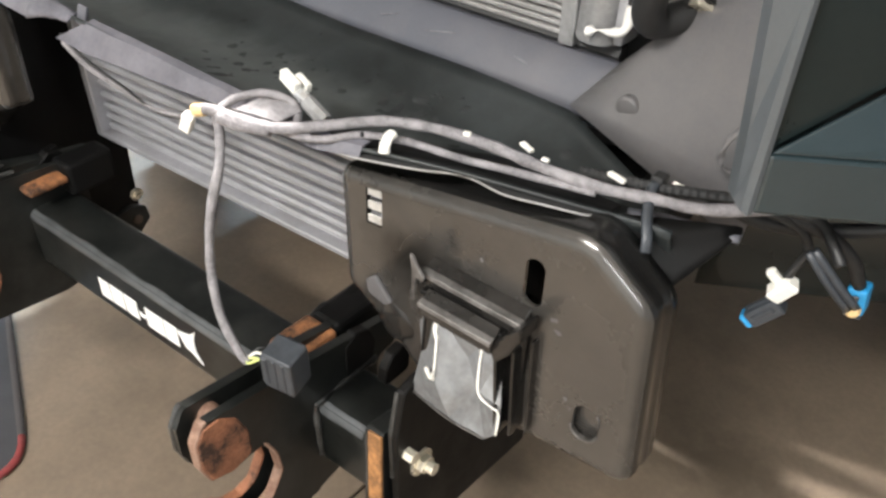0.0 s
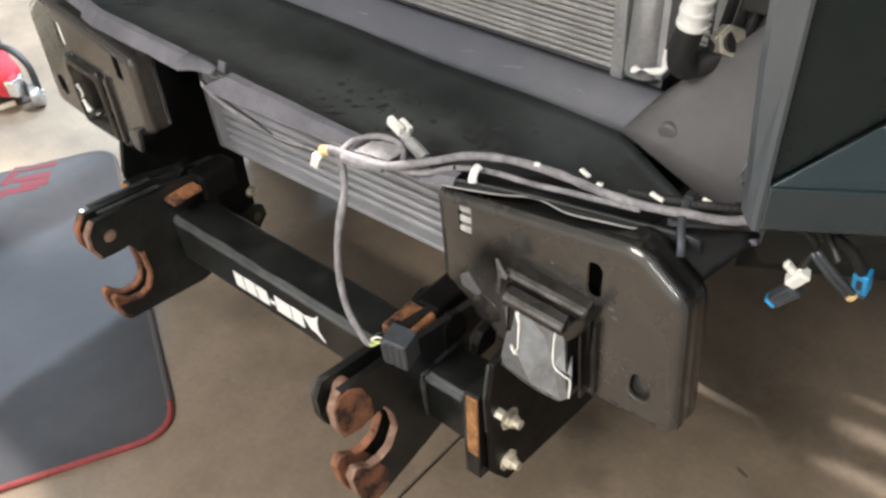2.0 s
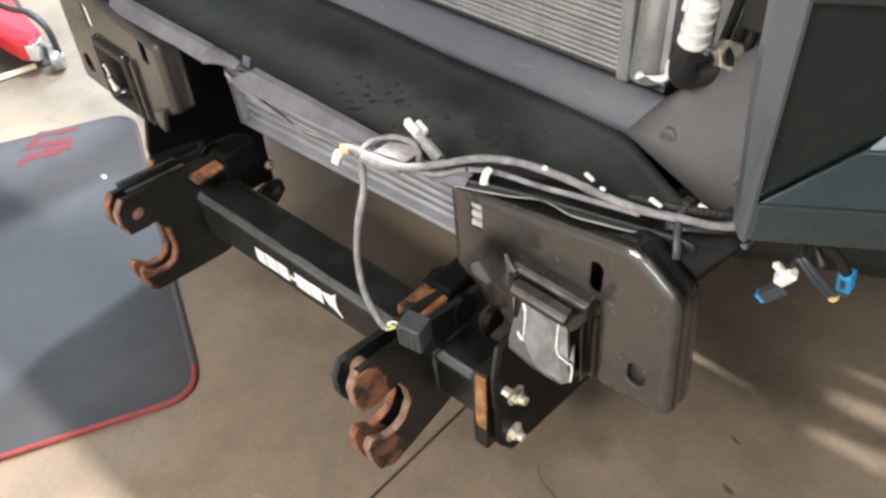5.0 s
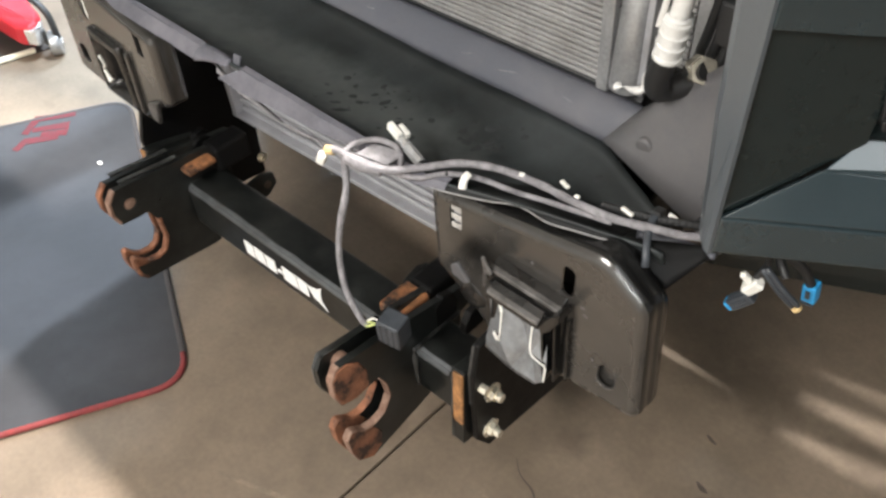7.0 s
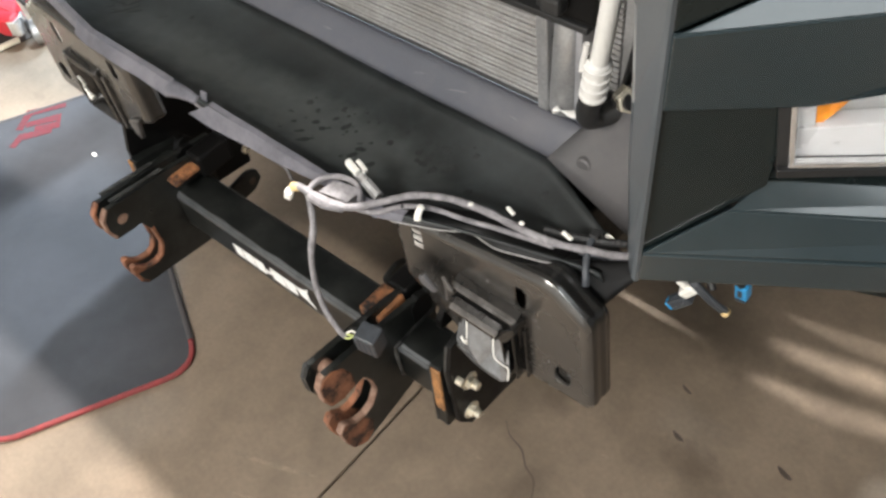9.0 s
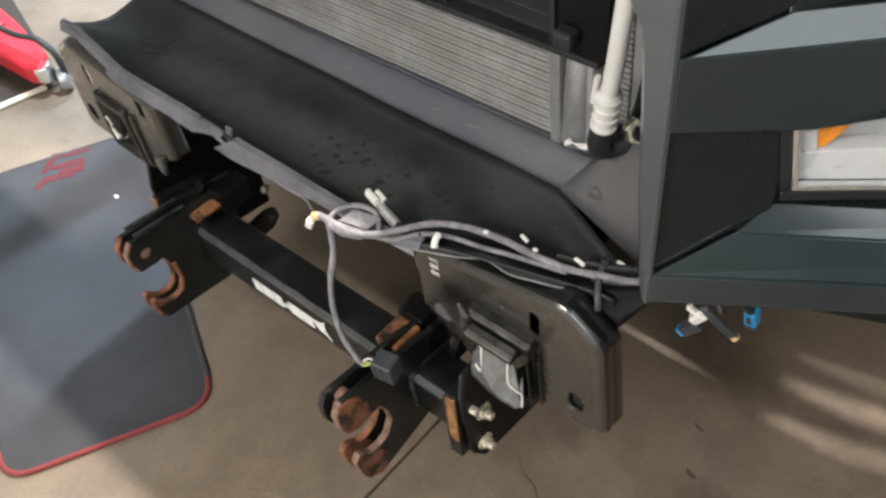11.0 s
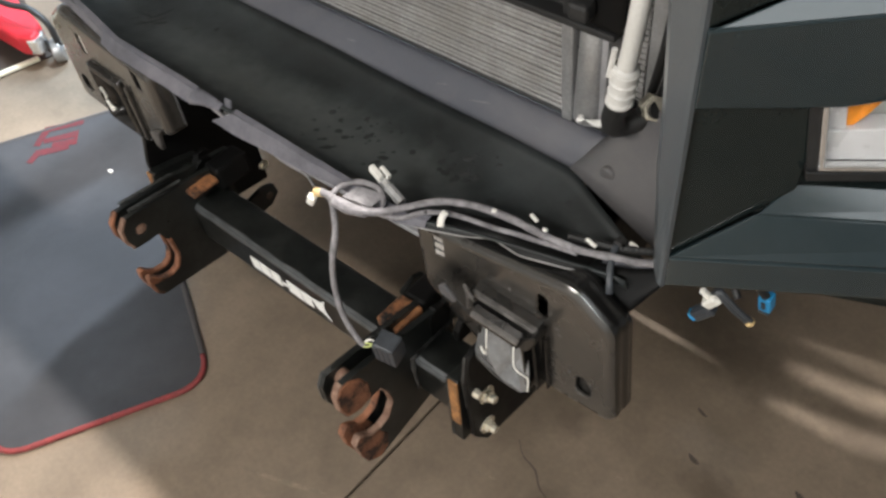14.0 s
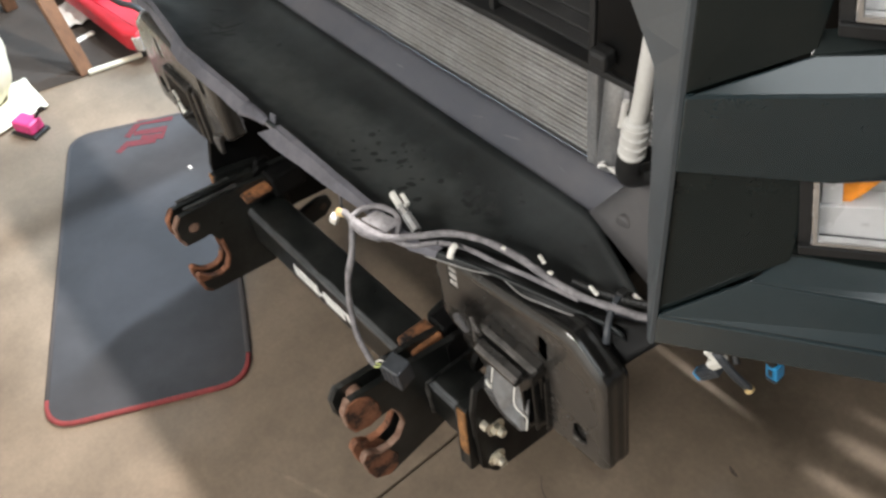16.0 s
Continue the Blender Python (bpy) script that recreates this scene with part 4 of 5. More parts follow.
        for r, line in ((0.0026, [P["a"].lerp(P["c"], 0.06), P["a"].lerp(P["c"], 0.22) + Vector((-0.003, 0, 0)), P["a"].lerp(P["c"], 0.36)]),
                        (0.0014, [P["a"].lerp(P["c"], 0.36), P["a"].lerp(P["c"], 0.7), P["c"]]),
                        (0.0028, [P["c"] + Vector((-0.010, 0, 0.012)), P["c"] + Vector((-0.003, 0, 0.001)), P["c"] + Vector((0.0, 0, 0.012))]),
                        (0.0013, [P["b"], P["b"].lerp(P["w"], 0.5) + Vector((-0.002, 0, 0)), P["w"], P["w"].lerp(P["r"], 0.6) + Vector((0, 0, -0.006)), P["r"] + Vector((0, 0, -0.008)), P["e"]])):
            put("white_mark", sweep(line, r, 6, 6, flat=0.5, wobble=0.4), WHITE, tow, "white mark in the tow opening", True)
        put("inner_lug", prism([(X(0.313), 0.677), (X(0.325), 0.688), (X(0.349), 0.664), (X(0.340), 0.656), (X(0.316), 0.661)], "y", -0.005, 0.001, 0.002), GUSSET, br, "pale bent lug")
        bm = bmesh.new()
        bmesh.ops.create_uvsphere(bm, u_segments=20, v_segments=12, radius=1)
        for v in bm.verts:
            k = 1 + 0.18 * noise.noise(v.co * 2.5)
            v.co = Vector((X(0.352 + 0.026 * v.co.x * k), 0.003 + 0.008 * v.co.y * k, 0.636 + 0.026 * v.co.z * k))
        put("hook_boss", bm, GREASE, br, "rounded dark boss", True)
    else:
        # black sheet puts the hollow's shade into the colour
        put("inner_panel", box((span(0.404, 0.500)[0], 0.030, 0.600), (span(0.404, 0.500)[1], 0.034, 0.730)), BLACKDULL, tow, "black sheet that stands for the shaded hollow of the opening")
        for pts in ([(0.486, -0.012, 0.690), (0.480, -0.010, 0.672), (0.486, -0.010, 0.660)], [(0.488, -0.01, 0.655), (0.478, -0.01, 0.640), (0.470, -0.01, 0.636)]):
            put("white_mark", sweep([(X(a), y, z) for a, y, z in pts], 0.0045, 6, 5, flat=0.5, wobble=0.8), WHITE, tow, "white mark in the tow opening", True)
        for a in (0.372, 0.395):
            put("rib", prism([(X(a), 0.735), (X(a + 0.010), 0.735), (X(a + 0.014), 0.600), (X(a + 0.004), 0.595)], "y", -0.008, 0.001, 0.003), ECOAT if a < 0.38 else GREASE, br, "pressed upright rib")
        put("inner_lug", prism([(X(0.300), 0.660), (X(0.345), 0.640), (X(0.340), 0.606), (X(0.318), 0.602), (X(0.312), 0.630)], "y", -0.010, 0.0, 0.003), ECOATEDGE, br, "bent lug")
    br.location.z -= drop
    br.location.y += ahead
    return br


def tow_frame(X):
    loop = rounded([(0.398, 0.738), (0.516, 0.744), (0.514, 0.598), (0.392, 0.594)], 0.014)
    inner = rounded([(0.408, 0.722), (0.500, 0.728), (0.502, 0.606), (0.402, 0.606)], 0.012)
    rows = [[Vector((X(p[0]), 0.002, p[1])) for p in loop], [Vector((X(p[0]), -0.008, p[1])) for p in loop],
            [Vector((X(p[0]), -0.012, p[1])) for p in inner], [Vector((X(p[0]), 0.04, p[1])) for p in inner]]
    bm = sheet([[*r, r[0]] for r in rows])
    bmesh.ops.remove_doubles(bm, verts=bm.verts, dist=1e-5)
    return bm


bumper_bracket(1)
bumper_bracket(-1, 0.035, -0.022)

# ---- plow mount ----
mount = thing("plow_mount", (MID, 0.0, 0.30), "black steel snow plow mount with rusty hooks bolted under the truck", "plow mount")
TX0, TX1 = mirror_x(0.382, -1), 0.382
bm = prism(rounded([(-0.050, 0.364), (0.034, 0.364), (0.034, 0.466), (-0.050, 0.466)], 0.015, 6), "x", TX0, TX1)
tube = put("cross_tube", bm, BLACK, mount, "black square cross tube with a white decal")
# the maker's mark becomes plain white bars along the tube's face
for x0, x1, z0, z1 in ((-0.186, -0.160, 0.388, 0.422), (-0.156, -0.126, 0.389, 0.423), (-0.122, -0.092, 0.389, 0.423), (-0.088, -0.074, 0.400, 0.408),
                       (-0.071, -0.030, 0.390, 0.425), (-0.027, 0.002, 0.391, 0.426)):
    put("white_bar", box((x0, -0.0512, z0), (x1, -0.0498, z1), 0.0004, 1), STICKER, tube)
put("white_bar", prism([(0.003, 0.424), (0.030, 0.430), (0.047, 0.444), (0.040, 0.425), (0.040, 0.404), (0.052, 0.386), (0.030, 0.398), (0.018, 0.400)], "y", -0.0512, -0.0498), STICKER, tube)

HOOK = [(0.088, 0.512), (0.088, 0.470), (0.052, 0.462), (0.052, 0.366), (0.0, 0.338), (-0.034, 0.329), (-0.168, 0.298), (-0.196, 0.318), (-0.206, 0.350),
        (-0.209, 0.386), (-0.199, 0.400), (-0.187, 0.392), (-0.174, 0.379), (-0.153, 0.374), (-0.132, 0.380), (-0.114, 0.408), (-0.118, 0.440), (-0.131, 0.468),
        (-0.150, 0.468), (-0.176, 0.465), (-0.202, 0.474), (-0.211, 0.500), (-0.211, 0.535), (-0.198, 0.556), (-0.05, 0.536)]
NOSE = [(-0.148, 0.471), (-0.176, 0.465), (-0.202, 0.474), (-0.211, 0.500), (-0.211, 0.535), (-0.200, 0.552), (-0.180, 0.551), (-0.160, 0.536), (-0.148, 0.506)]
HOOK = rounded(HOOK, 0.007, 3)
FARHOOK = rounded([(0.088, 0.512), (0.088, 0.470), (0.052, 0.462), (0.052, 0.350), (0.02, 0.306), (-0.030, 0.297), (-0.190, 0.314), (-0.203, 0.330), (-0.208, 0.356),
                   (-0.206, 0.378), (-0.197, 0.378), (-0.188, 0.364), (-0.174, 0.353), (-0.153, 0.350), (-0.138, 0.356), (-0.126, 0.380), (-0.128, 0.430), (-0.142, 0.461),
                   (-0.160, 0.460), (-0.198, 0.464), (-0.208, 0.490), (-0.206, 0.520), (-0.190, 0.540), (-0.05, 0.530)], 0.007, 3)
JAW = rim(HOOK, (-0.168, 0.298), (-0.131, 0.468), 0.0008, 0.0030)
JAWTIP = rounded([(-0.158, 0.372), (-0.176, 0.378), (-0.187, 0.391), (-0.199, 0.399), (-0.2085, 0.386), (-0.2055, 0.350), (-0.196, 0.319), (-0.168, 0.299), (-0.148, 0.312), (-0.142, 0.342)], 0.006, 3)
NOSEEDGE = rim(HOOK, (-0.190, 0.469), (-0.170, 0.553), 0.0016, 0.0030)
FARJAW = rim(FARHOOK, (-0.190, 0.316), (-0.130, 0.436), 0.0010, 0.0060)
FARNOSE = rim(FARHOOK, (-0.198, 0.464), (-0.172, 0.538), 0.0012, 0.0050)
NOSE = rounded(NOSE, 0.010, 4)


def ring(cy, cz, r, n=20):
    return [(cy + r * math.cos(2 * math.pi * k / n), cz + r * math.sin(2 * math.pi * k / n)) for k in range(n)]


def mount_side(side):
    X = lambda x: mirror_x(x, side)
    def span(a, b):
        return sorted((X(a), X(b)))
    far = side < 0
    for n, x in enumerate((0.236, 0.269)):
        outer = FARHOOK if far else HOOK
        pl = put("hook_plate", holed_x(outer, [ring(-0.168, 0.497, 0.0130)] if far else [], *span(x, x + 0.012)), BLACK, mount, "black hook plate with a rusty jaw")
        put("rusty_jaw", prism(FARJAW if far else JAW, "x", *span(x - 0.0010, x + 0.0130), 0.0010, 1), RUST if far or not n else RUSTWORN, pl, "rust-worn rim of the lower jaw")
        if far:
            put("rusty_nose", prism(FARNOSE, "x", *span(x - 0.0012, x + 0.0132), 0.0010, 1), RUSTWORN if n == 0 else RUST, pl, "rust-worn front edge of the nose")
        else:
            put("rusty_jaw", prism(JAWTIP, "x", *span(x - 0.0014, x + 0.0134), 0.0015, 2), RUST, pl, "rusty tip of the lower jaw")
            put("rubbed_edge", prism(NOSEEDGE, "x", *span(x - 0.0006, x + (0.0126 if n else 0.006)), 0.0010, 1), RUSTWORN if n else SCUFF, pl, "rubbed front edge")
        if n and not far:
            put("rusty_nose", prism(NOSE, "x", *span(x + 0.004, x + 0.0140), 0.0030, 3), RUST, pl, "round rusty face of the nose")
        # paint worn off along the top edge
        put("worn_edge", prism([(-0.172, 0.5498), (-0.05, 0.5370), (-0.05, 0.5350), (-0.172, 0.5460)], "x", *span(x + 0.001, x + 0.011)), SCUFF, pl)
    put("pin_roller", cyl((X(0.240), -0.172, 0.530), (X(0.271), -0.172, 0.530), 0.0135, 24, 0.003) if not far else cyl((X(0.2375), -0.168, 0.497), (X(0.279), -0.168, 0.497), 0.0128, 24, 0.002), RUSTWORN, mount, "worn steel pin", True)
    put("web", box((span(0.247, 0.270)[0], -0.150, 0.500), (span(0.247, 0.270)[1], -0.048, 0.512), 0.002), BLACKDULL, mount)
    put("rust_web", box((span(0.206, 0.258)[0], -0.052, 0.500), (span(0.206, 0.258)[1], 0.013, 0.512 if far else 0.5235), 0.005), PATCHRUST, mount, "web plate gone to rust")
    put("back_web", box((span(0.208, 0.256)[0], 0.014, 0.470), (span(0.208, 0.256)[1], 0.094, 0.5260), 0.007), BLACKDULL, mount, "black web bar")
    put("front_web", box((span(0.247, 0.270)[0], -0.130, 0.300), (span(0.247, 0.270)[1], -0.052, 0.312), 0.002), BLACKDULL, mount)
    put("tail", prism(rounded([(0.0, 0.466), (0.045, 0.466), (0.052, 0.495), (0.042, 0.520), (0.02, 0.527), (0.0, 0.515)], 0.008, 3), "x", *span(0.268, 0.282), 0.0015, 1), BLACKDULL, mount, "black rounded tail")
    put("tail", prism(rounded([(0.018, 0.466), (0.062, 0.466), (0.066, 0.494), (0.055, 0.510), (0.034, 0.506), (0.022, 0.49)], 0.008, 3), "x", *span(0.312, 0.326), 0.0015, 1), BLACKDULL, mount, "black rounded tail")
    # weld at the bracket
    put("weld", sweep([(X(0.281), -0.052, 0.380), (X(0.282), -0.054, 0.42), (X(0.281), -0.053, 0.462), (X(0.282), -0.045, 0.466), (X(0.281), 0.0, 0.467), (X(0.282), 0.05, 0.467)], 0.0045, 8, 6, wobble=0.6), SCUFF, mount, "weld bead", True)
    # end plate with a flame-cut front edge, and the tall push plate
    endp = put("end_plate", prism(rounded([(-0.064, 0.318), (0.06, 0.305), (0.06, 0.466), (-0.02, 0.485), (-0.054, 0.490)], 0.006, 3), "x", *span(0.364, 0.388), 0.002, 2), BLACK, mount, "black end plate")
    put("cut_edge", prism([(-0.0640, 0.372), (-0.0590, 0.372), (-0.0520, 0.486), (-0.0570, 0.488)], "x", *span(0.3685, 0.3885), 0.0012, 1), RUSTPALE, endp, "flame-cut orange front edge")
    put("worn_corner", prism([(-0.0660, 0.325), (-0.0615, 0.325), (-0.0525, 0.485), (-0.0570, 0.486)], "x", *span(0.3635, 0.3685), 0.001, 1), SCUFF, endp)
    front = [(-0.049, 0.330), (-0.022, 0.288), (0.215, 0.259), (0.23, 0.70), (0.065, 0.70), (0.045, 0.56), (-0.020, 0.552), (-0.034, 0.548), (-0.048, 0.490)]
    if far:
        front = [(-0.049, 0.330), (-0.022, 0.288), (0.215, 0.259), (0.23, 0.72), (0.004, 0.72), (-0.012, 0.60), (-0.042, 0.50)]
    push = put("push_plate", prism(rounded(front, 0.006, 3), "x", *span(0.3930, 0.4050), 0.0015, 1), BLACKDULL, mount, "tall black push plate")
    if not far:
        put("worn_corner", prism([(-0.0502, 0.420), (-0.0475, 0.420), (-0.0470, 0.490), (-0.0335, 0.546), (-0.0360, 0.547), (-0.0498, 0.490)], "x", *span(0.3927, 0.3980), 0.0006, 1), SCUFF, push)
    s = 1 if side > 0 else -1
    for y, z in ((-0.010, 0.420), (-0.018, 0.333)):
        hexbolt(push, (X(0.4060), y, z), (s, 0, 0), 0.0125, 0.010)
        put("nut", cyl((X(0.4160), y, z), (X(0.4265), y, z), 0.008, 12, 0.001), ZINC, push, "bolt end with zinc plating")
    put("stud", cyl((X(0.4035), -0.034, 0.456), (X(0.4185), -0.034, 0.456), 0.0085, 6, 0.001), ZINC, push, "small zinc stud")
    # small tab with a hole behind the tube
    tx, ty, tz = (0.230, 0.030, -0.070) if far else (0.148, 0.0, 0.0)
    tab = put("tab", prism(rounded([(0.05, 0.452 + tz), (0.05, 0.40 + tz), (0.090 + ty, 0.405 + tz), (0.114 + ty, 0.425 + tz), (0.110 + ty, 0.452 + tz), (0.085 + ty, 0.462 + tz)], 0.008, 3), "x", *span(tx, tx + 0.012), 0.0015, 1), BLACK, mount, "black tab")
    put("tab_hole", cyl((span(tx - 0.0015, tx + 0.0135)[0], 0.090 + ty, 0.433 + tz), (span(tx - 0.0015, tx + 0.0135)[1], 0.090 + ty, 0.433 + tz), 0.009, 16), JOINT, tab)
    if not far:
        hexbolt(mount, (X(0.204), 0.070, 0.495), (-s, 0, 0), 0.009, 0.008)
    else:
        hexbolt(mount, (X(0.3880), 0.212, 0.305), (-s, 0, 0), 0.009, 0.008)
    if not far:
        put("strap", prism(rounded([(0.06, 0.470), (0.16, 0.500), (0.17, 0.545), (0.06, 0.525)], 0.008, 3), "x", *span(0.214, 0.226), 0.0015, 1), BLACKDULL, mount, "black strap up to the frame")


# the tube's upper front corner, grey along its length
rows = []
for i in range(81):
    x = TX0 + 0.03 + (TX1 - TX0 - 0.06) * i / 80
    a0, a1 = radians(4 + 9 * noise.noise(Vector((x * 22, 0, 1)))), radians(74 + 14 * noise.noise(Vector((x * 17, 4, 2))))
    rows.append([Vector((x, -0.0362 - 0.0142 * math.cos(a0 + (a1 - a0) * k / 6), 0.4522 + 0.0142 * math.sin(a0 + (a1 - a0) * k / 6))) for k in range(7)])
put("grey_corner", sheet(rows, 0.0), EDGEGREY, tube, "grey band along the corner", True)
for side in (1, -1):
    mount_side(side)
mount.location.z += 0.013
mount.rotation_euler.y = radians(-2.5)

# ---- wiring harness ----
harness = thing("wiring_harness", (0.35, 0.0, 0.85), "dusty grey wiring loom with loose connectors draped over the tray", "wiring harness")
MAIN = [(0.168, -0.072, 0.852), (0.200, -0.076, 0.862), (0.236, -0.079, 0.866), (0.272, -0.064, 0.867), (0.300, -0.033, 0.868), (0.332, 0.004, 0.869), (0.376, 0.028, 0.868),
        (0.428, 0.040, 0.866), (0.474, 0.044, 0.864), (0.526, 0.052, 0.862), (0.574, 0.072, 0.860), (0.612, 0.094, 0.856), (0.66, 0.15, 0.85)]
put("main_loom", sweep(MAIN, 0.0053, 12, 8, wobble=0.22), SLEEVE, harness, "thick grey taped loom", True)
SECOND = [(0.236, -0.055, 0.864), (0.268, -0.058, 0.860), (0.302, -0.046, 0.860), (0.326, -0.016, 0.861), (0.360, 0.006, 0.858), (0.410, 0.020, 0.855), (0.450, 0.032, 0.855), (0.492, 0.042, 0.856), (0.53, 0.050, 0.858)]
put("side_loom", sweep(SECOND, 0.0038, 10, 8, wobble=0.2), SLEEVE, harness, "thin grey taped loom", True)
put("loop", sweep([(0.196, -0.074, 0.862), (0.200, -0.055, 0.868), (0.218, -0.038, 0.873), (0.244, -0.030, 0.872), (0.262, -0.036, 0.868), (0.275, -0.05, 0.864)], 0.0042, 10, 8, wobble=0.18), SLEEVE, harness, "", True)
put("tape_wrap", sweep([(0.205, -0.078, 0.860), (0.238, -0.077, 0.864), (0.262, -0.068, 0.864)], 0.0090, 10, 5, flat=0.8, wobble=0.4), SLEEVE, harness, "bulge of grey tape", True)
put("tape_flag", sheet([[Vector((0.215, -0.07, 0.868)), Vector((0.222, -0.045, 0.872))], [Vector((0.24, -0.066, 0.870)), Vector((0.246, -0.04, 0.876))], [Vector((0.262, -0.06, 0.868)), Vector((0.268, -0.035, 0.872))]], 0.0012), SLEEVE, harness)
DROP = [(0.184, -0.070, 0.852), (0.204, -0.082, 0.846), (0.222, -0.100, 0.825), (0.223, -0.115, 0.790), (0.219, -0.122, 0.748), (0.222, -0.128, 0.705), (0.236, -0.134, 0.665), (0.262, -0.136, 0.632), (0.272, -0.134, 0.626)]
put("drop_cable", sweep(DROP, 0.0047, 12, 8, wobble=0.15), SLEEVE, harness, "grey cable hanging to the plow mount", True)
put("yellow_tape", cyl((0.161, -0.077, 0.850), (0.174, -0.073, 0.853), 0.0066, 10, 0.001), YELLOW, harness, "yellow tape band")
put("clip", box((-0.006, -0.005, -0.011), (0.006, 0.005, 0.011), 0.002, 2, Matrix.Translation((0.158, -0.084, 0.838)) @ pose(0, 0, 0, 10, 25, 20)), WHITE, harness, "white clip")
put("clip", sweep([(0.353, -0.006, 0.869), (0.353, -0.012, 0.868), (0.354, -0.018, 0.862), (0.355, -0.020, 0.856)], 0.0060, 10, 5, flat=0.7, wobble=0.3), WHITE, harness, "white push clip", True)
for x, y, z, r, s in ((0.405, 0.034, 0.872, 20, 0.0035), (0.452, 0.060, 0.866, -20, 0.008), (0.478, 0.050, 0.868, 10, 0.0035), (0.538, 0.068, 0.868, -12, 0.009), (0.568, 0.084, 0.862, 30, 0.004), (0.585, 0.102, 0.860, -10, 0.012)):
    put("clip", box((-s, -0.0028, -0.002), (s, 0.0028, 0.002), 0.001, 1, Matrix.Translation((x, y, z)) @ pose(0, 0, 0, 0, 0, r)), WHITE, harness, "small white clip")
put("black_loom", sweep([(0.505, 0.064, 0.862), (0.54, 0.074, 0.863), (0.58, 0.092, 0.862), (0.63, 0.125, 0.858)], 0.0050, 10, 16, ridges=0.06), LOOMBLACK, harness, "black convoluted loom")
# silver-grey plug that stands up from the tray
d0, d1 = Vector((0.287, -0.024, 0.862)), Vector((0.229, -0.014, 0.879))
plug = put("plug", sweep([d0, d0.lerp(d1, 0.5)], 0.0078, 8, 1), TANK, harness, "silvery plug")
put("plug_tip", sweep([d0.lerp(d1, 0.45), d0.lerp(d1, 0.80)], 0.0070, 8, 1), CHROME, plug, "silvery plug end")
put("plug_fin", box((-0.013, -0.0042, -0.003), (0.012, 0.0042, 0.009), 0.001, 1, Matrix.Translation(d1 + Vector((0.006, -0.004, 0.002))) @ pose(0, 0, 0, 0, 16, -10)), WHITE, plug)
put("plug_fin", box((-0.008, -0.0035, -0.003), (0.012, 0.0035, 0.007), 0.001, 1, Matrix.Translation(d1 + Vector((0.010, 0.007, 0.000))) @ pose(0, 0, 0, 0, 16, -10)), WHITE, plug)
put("plug_lead", sweep([d0, d0 + Vector((0.022, -0.006, -0.003)), d0 + Vector((0.040, 0.008, 0.0))], 0.0034, 8, 5), LOOMBLACK, harness, "", True)
# strap hanging at the tray's end
put("cable_tie", sweep([(0.566, 0.092, 0.868), (0.567, 0.076, 0.864), (0.576, 0.056, 0.853), (0.585, 0.043, 0.842), (0.588, 0.039, 0.831)], 0.0047, 8, 6, flat=0.5), CONN, harness, "black cable tie", True)
put("loom_channel", sweep([(0.545, 0.088, 0.823), (0.572, 0.098, 0.825), (0.611, 0.103, 0.829), (0.640, 0.107, 0.834)], 0.0085, 8, 5, flat=0.5), PANEL, harness, "flat grey plastic loom channel", True)
put("tie_head", box((0.560, 0.084, 0.862), (0.572, 0.098, 0.872), 0.002), LOOMBLACK, harness)
# square connector resting on the mount
m = Matrix.Translation((0.310, -0.118, 0.634)) @ pose(0, 0, 0, 6, 2, 12)
sq = put("square_connector", box((-0.018, -0.016, -0.025), (0.018, 0.016, 0.025), 0.003, 2, m), CONN, harness, "square grey-black connector")
put("connector_rib", box((-0.019, -0.0175, -0.019), (-0.009, 0.0175, 0.022), 0.002, 1, m), CONN, sq)
put("connector_rib", box((0.006, -0.0172, -0.020), (0.010, 0.0172, 0.022), 0.001, 1, m), CONN, sq)
put("connector_rib", box((-0.004, -0.0172, -0.020), (0.000, 0.0172, 0.022), 0.001, 1, m), CONN, sq)
for k, mat in enumerate((LIME, LIME, WHITE, LOOMBLACK)):
    put("core_wire", sweep([(0.266, -0.134, 0.626), (0.276, -0.138 + 0.006 * k, 0.630 + 0.003 * k), (0.288, -0.134 + 0.006 * k, 0.640 - 0.004 * k), (0.296, -0.126, 0.642)], 0.0016, 6, 5), mat, harness, "thin core wire", True)
# loose plugs under the surround
LOOSE = thing("loose_plugs", (0.70, 0.16, 0.86), "loose black plugs with blue locks hanging on wires", "connectors")
put("lead", sweep([(0.64, 0.13, 0.852), (0.668, 0.150, 0.838), (0.684, 0.160, 0.815), (0.678, 0.158, 0.785), (0.668, 0.156, 0.750)], 0.0040, 10, 6), LOOMBLACK, LOOSE, "", True)
put("lead", sweep([(0.64, 0.14, 0.850), (0.690, 0.165, 0.832), (0.716, 0.185, 0.805), (0.729, 0.200, 0.772)], 0.0062, 10, 6), LOOMBLACK, LOOSE, "", True)
put("lead", sweep([(0.65, 0.15, 0.845), (0.685, 0.150, 0.850), (0.706, 0.135, 0.842), (0.718, 0.128, 0.832)], 0.0050, 10, 6), LOOMBLACK, LOOSE, "", True)
put("lead", sweep([(0.60, 0.13, 0.845), (0.640, 0.160, 0.822), (0.690, 0.190, 0.820), (0.74, 0.21, 0.835)], 0.0070, 10, 6), LOOMBLACK, LOOSE, "", True)
m = Matrix.Translation((0.669, 0.155, 0.738)) @ pose(0, 0, 0, 0, 38, 12)
pg = put("plug", box((-0.009, -0.009, -0.018), (0.009, 0.009, 0.018), 0.003, 2, m), CONN, LOOSE, "black plug")
put("blue_lock", box((-0.0075, -0.0075, -0.024), (0.0075, 0.0075, -0.0175), 0.002, 1, m), BLUE, pg, "blue lock")
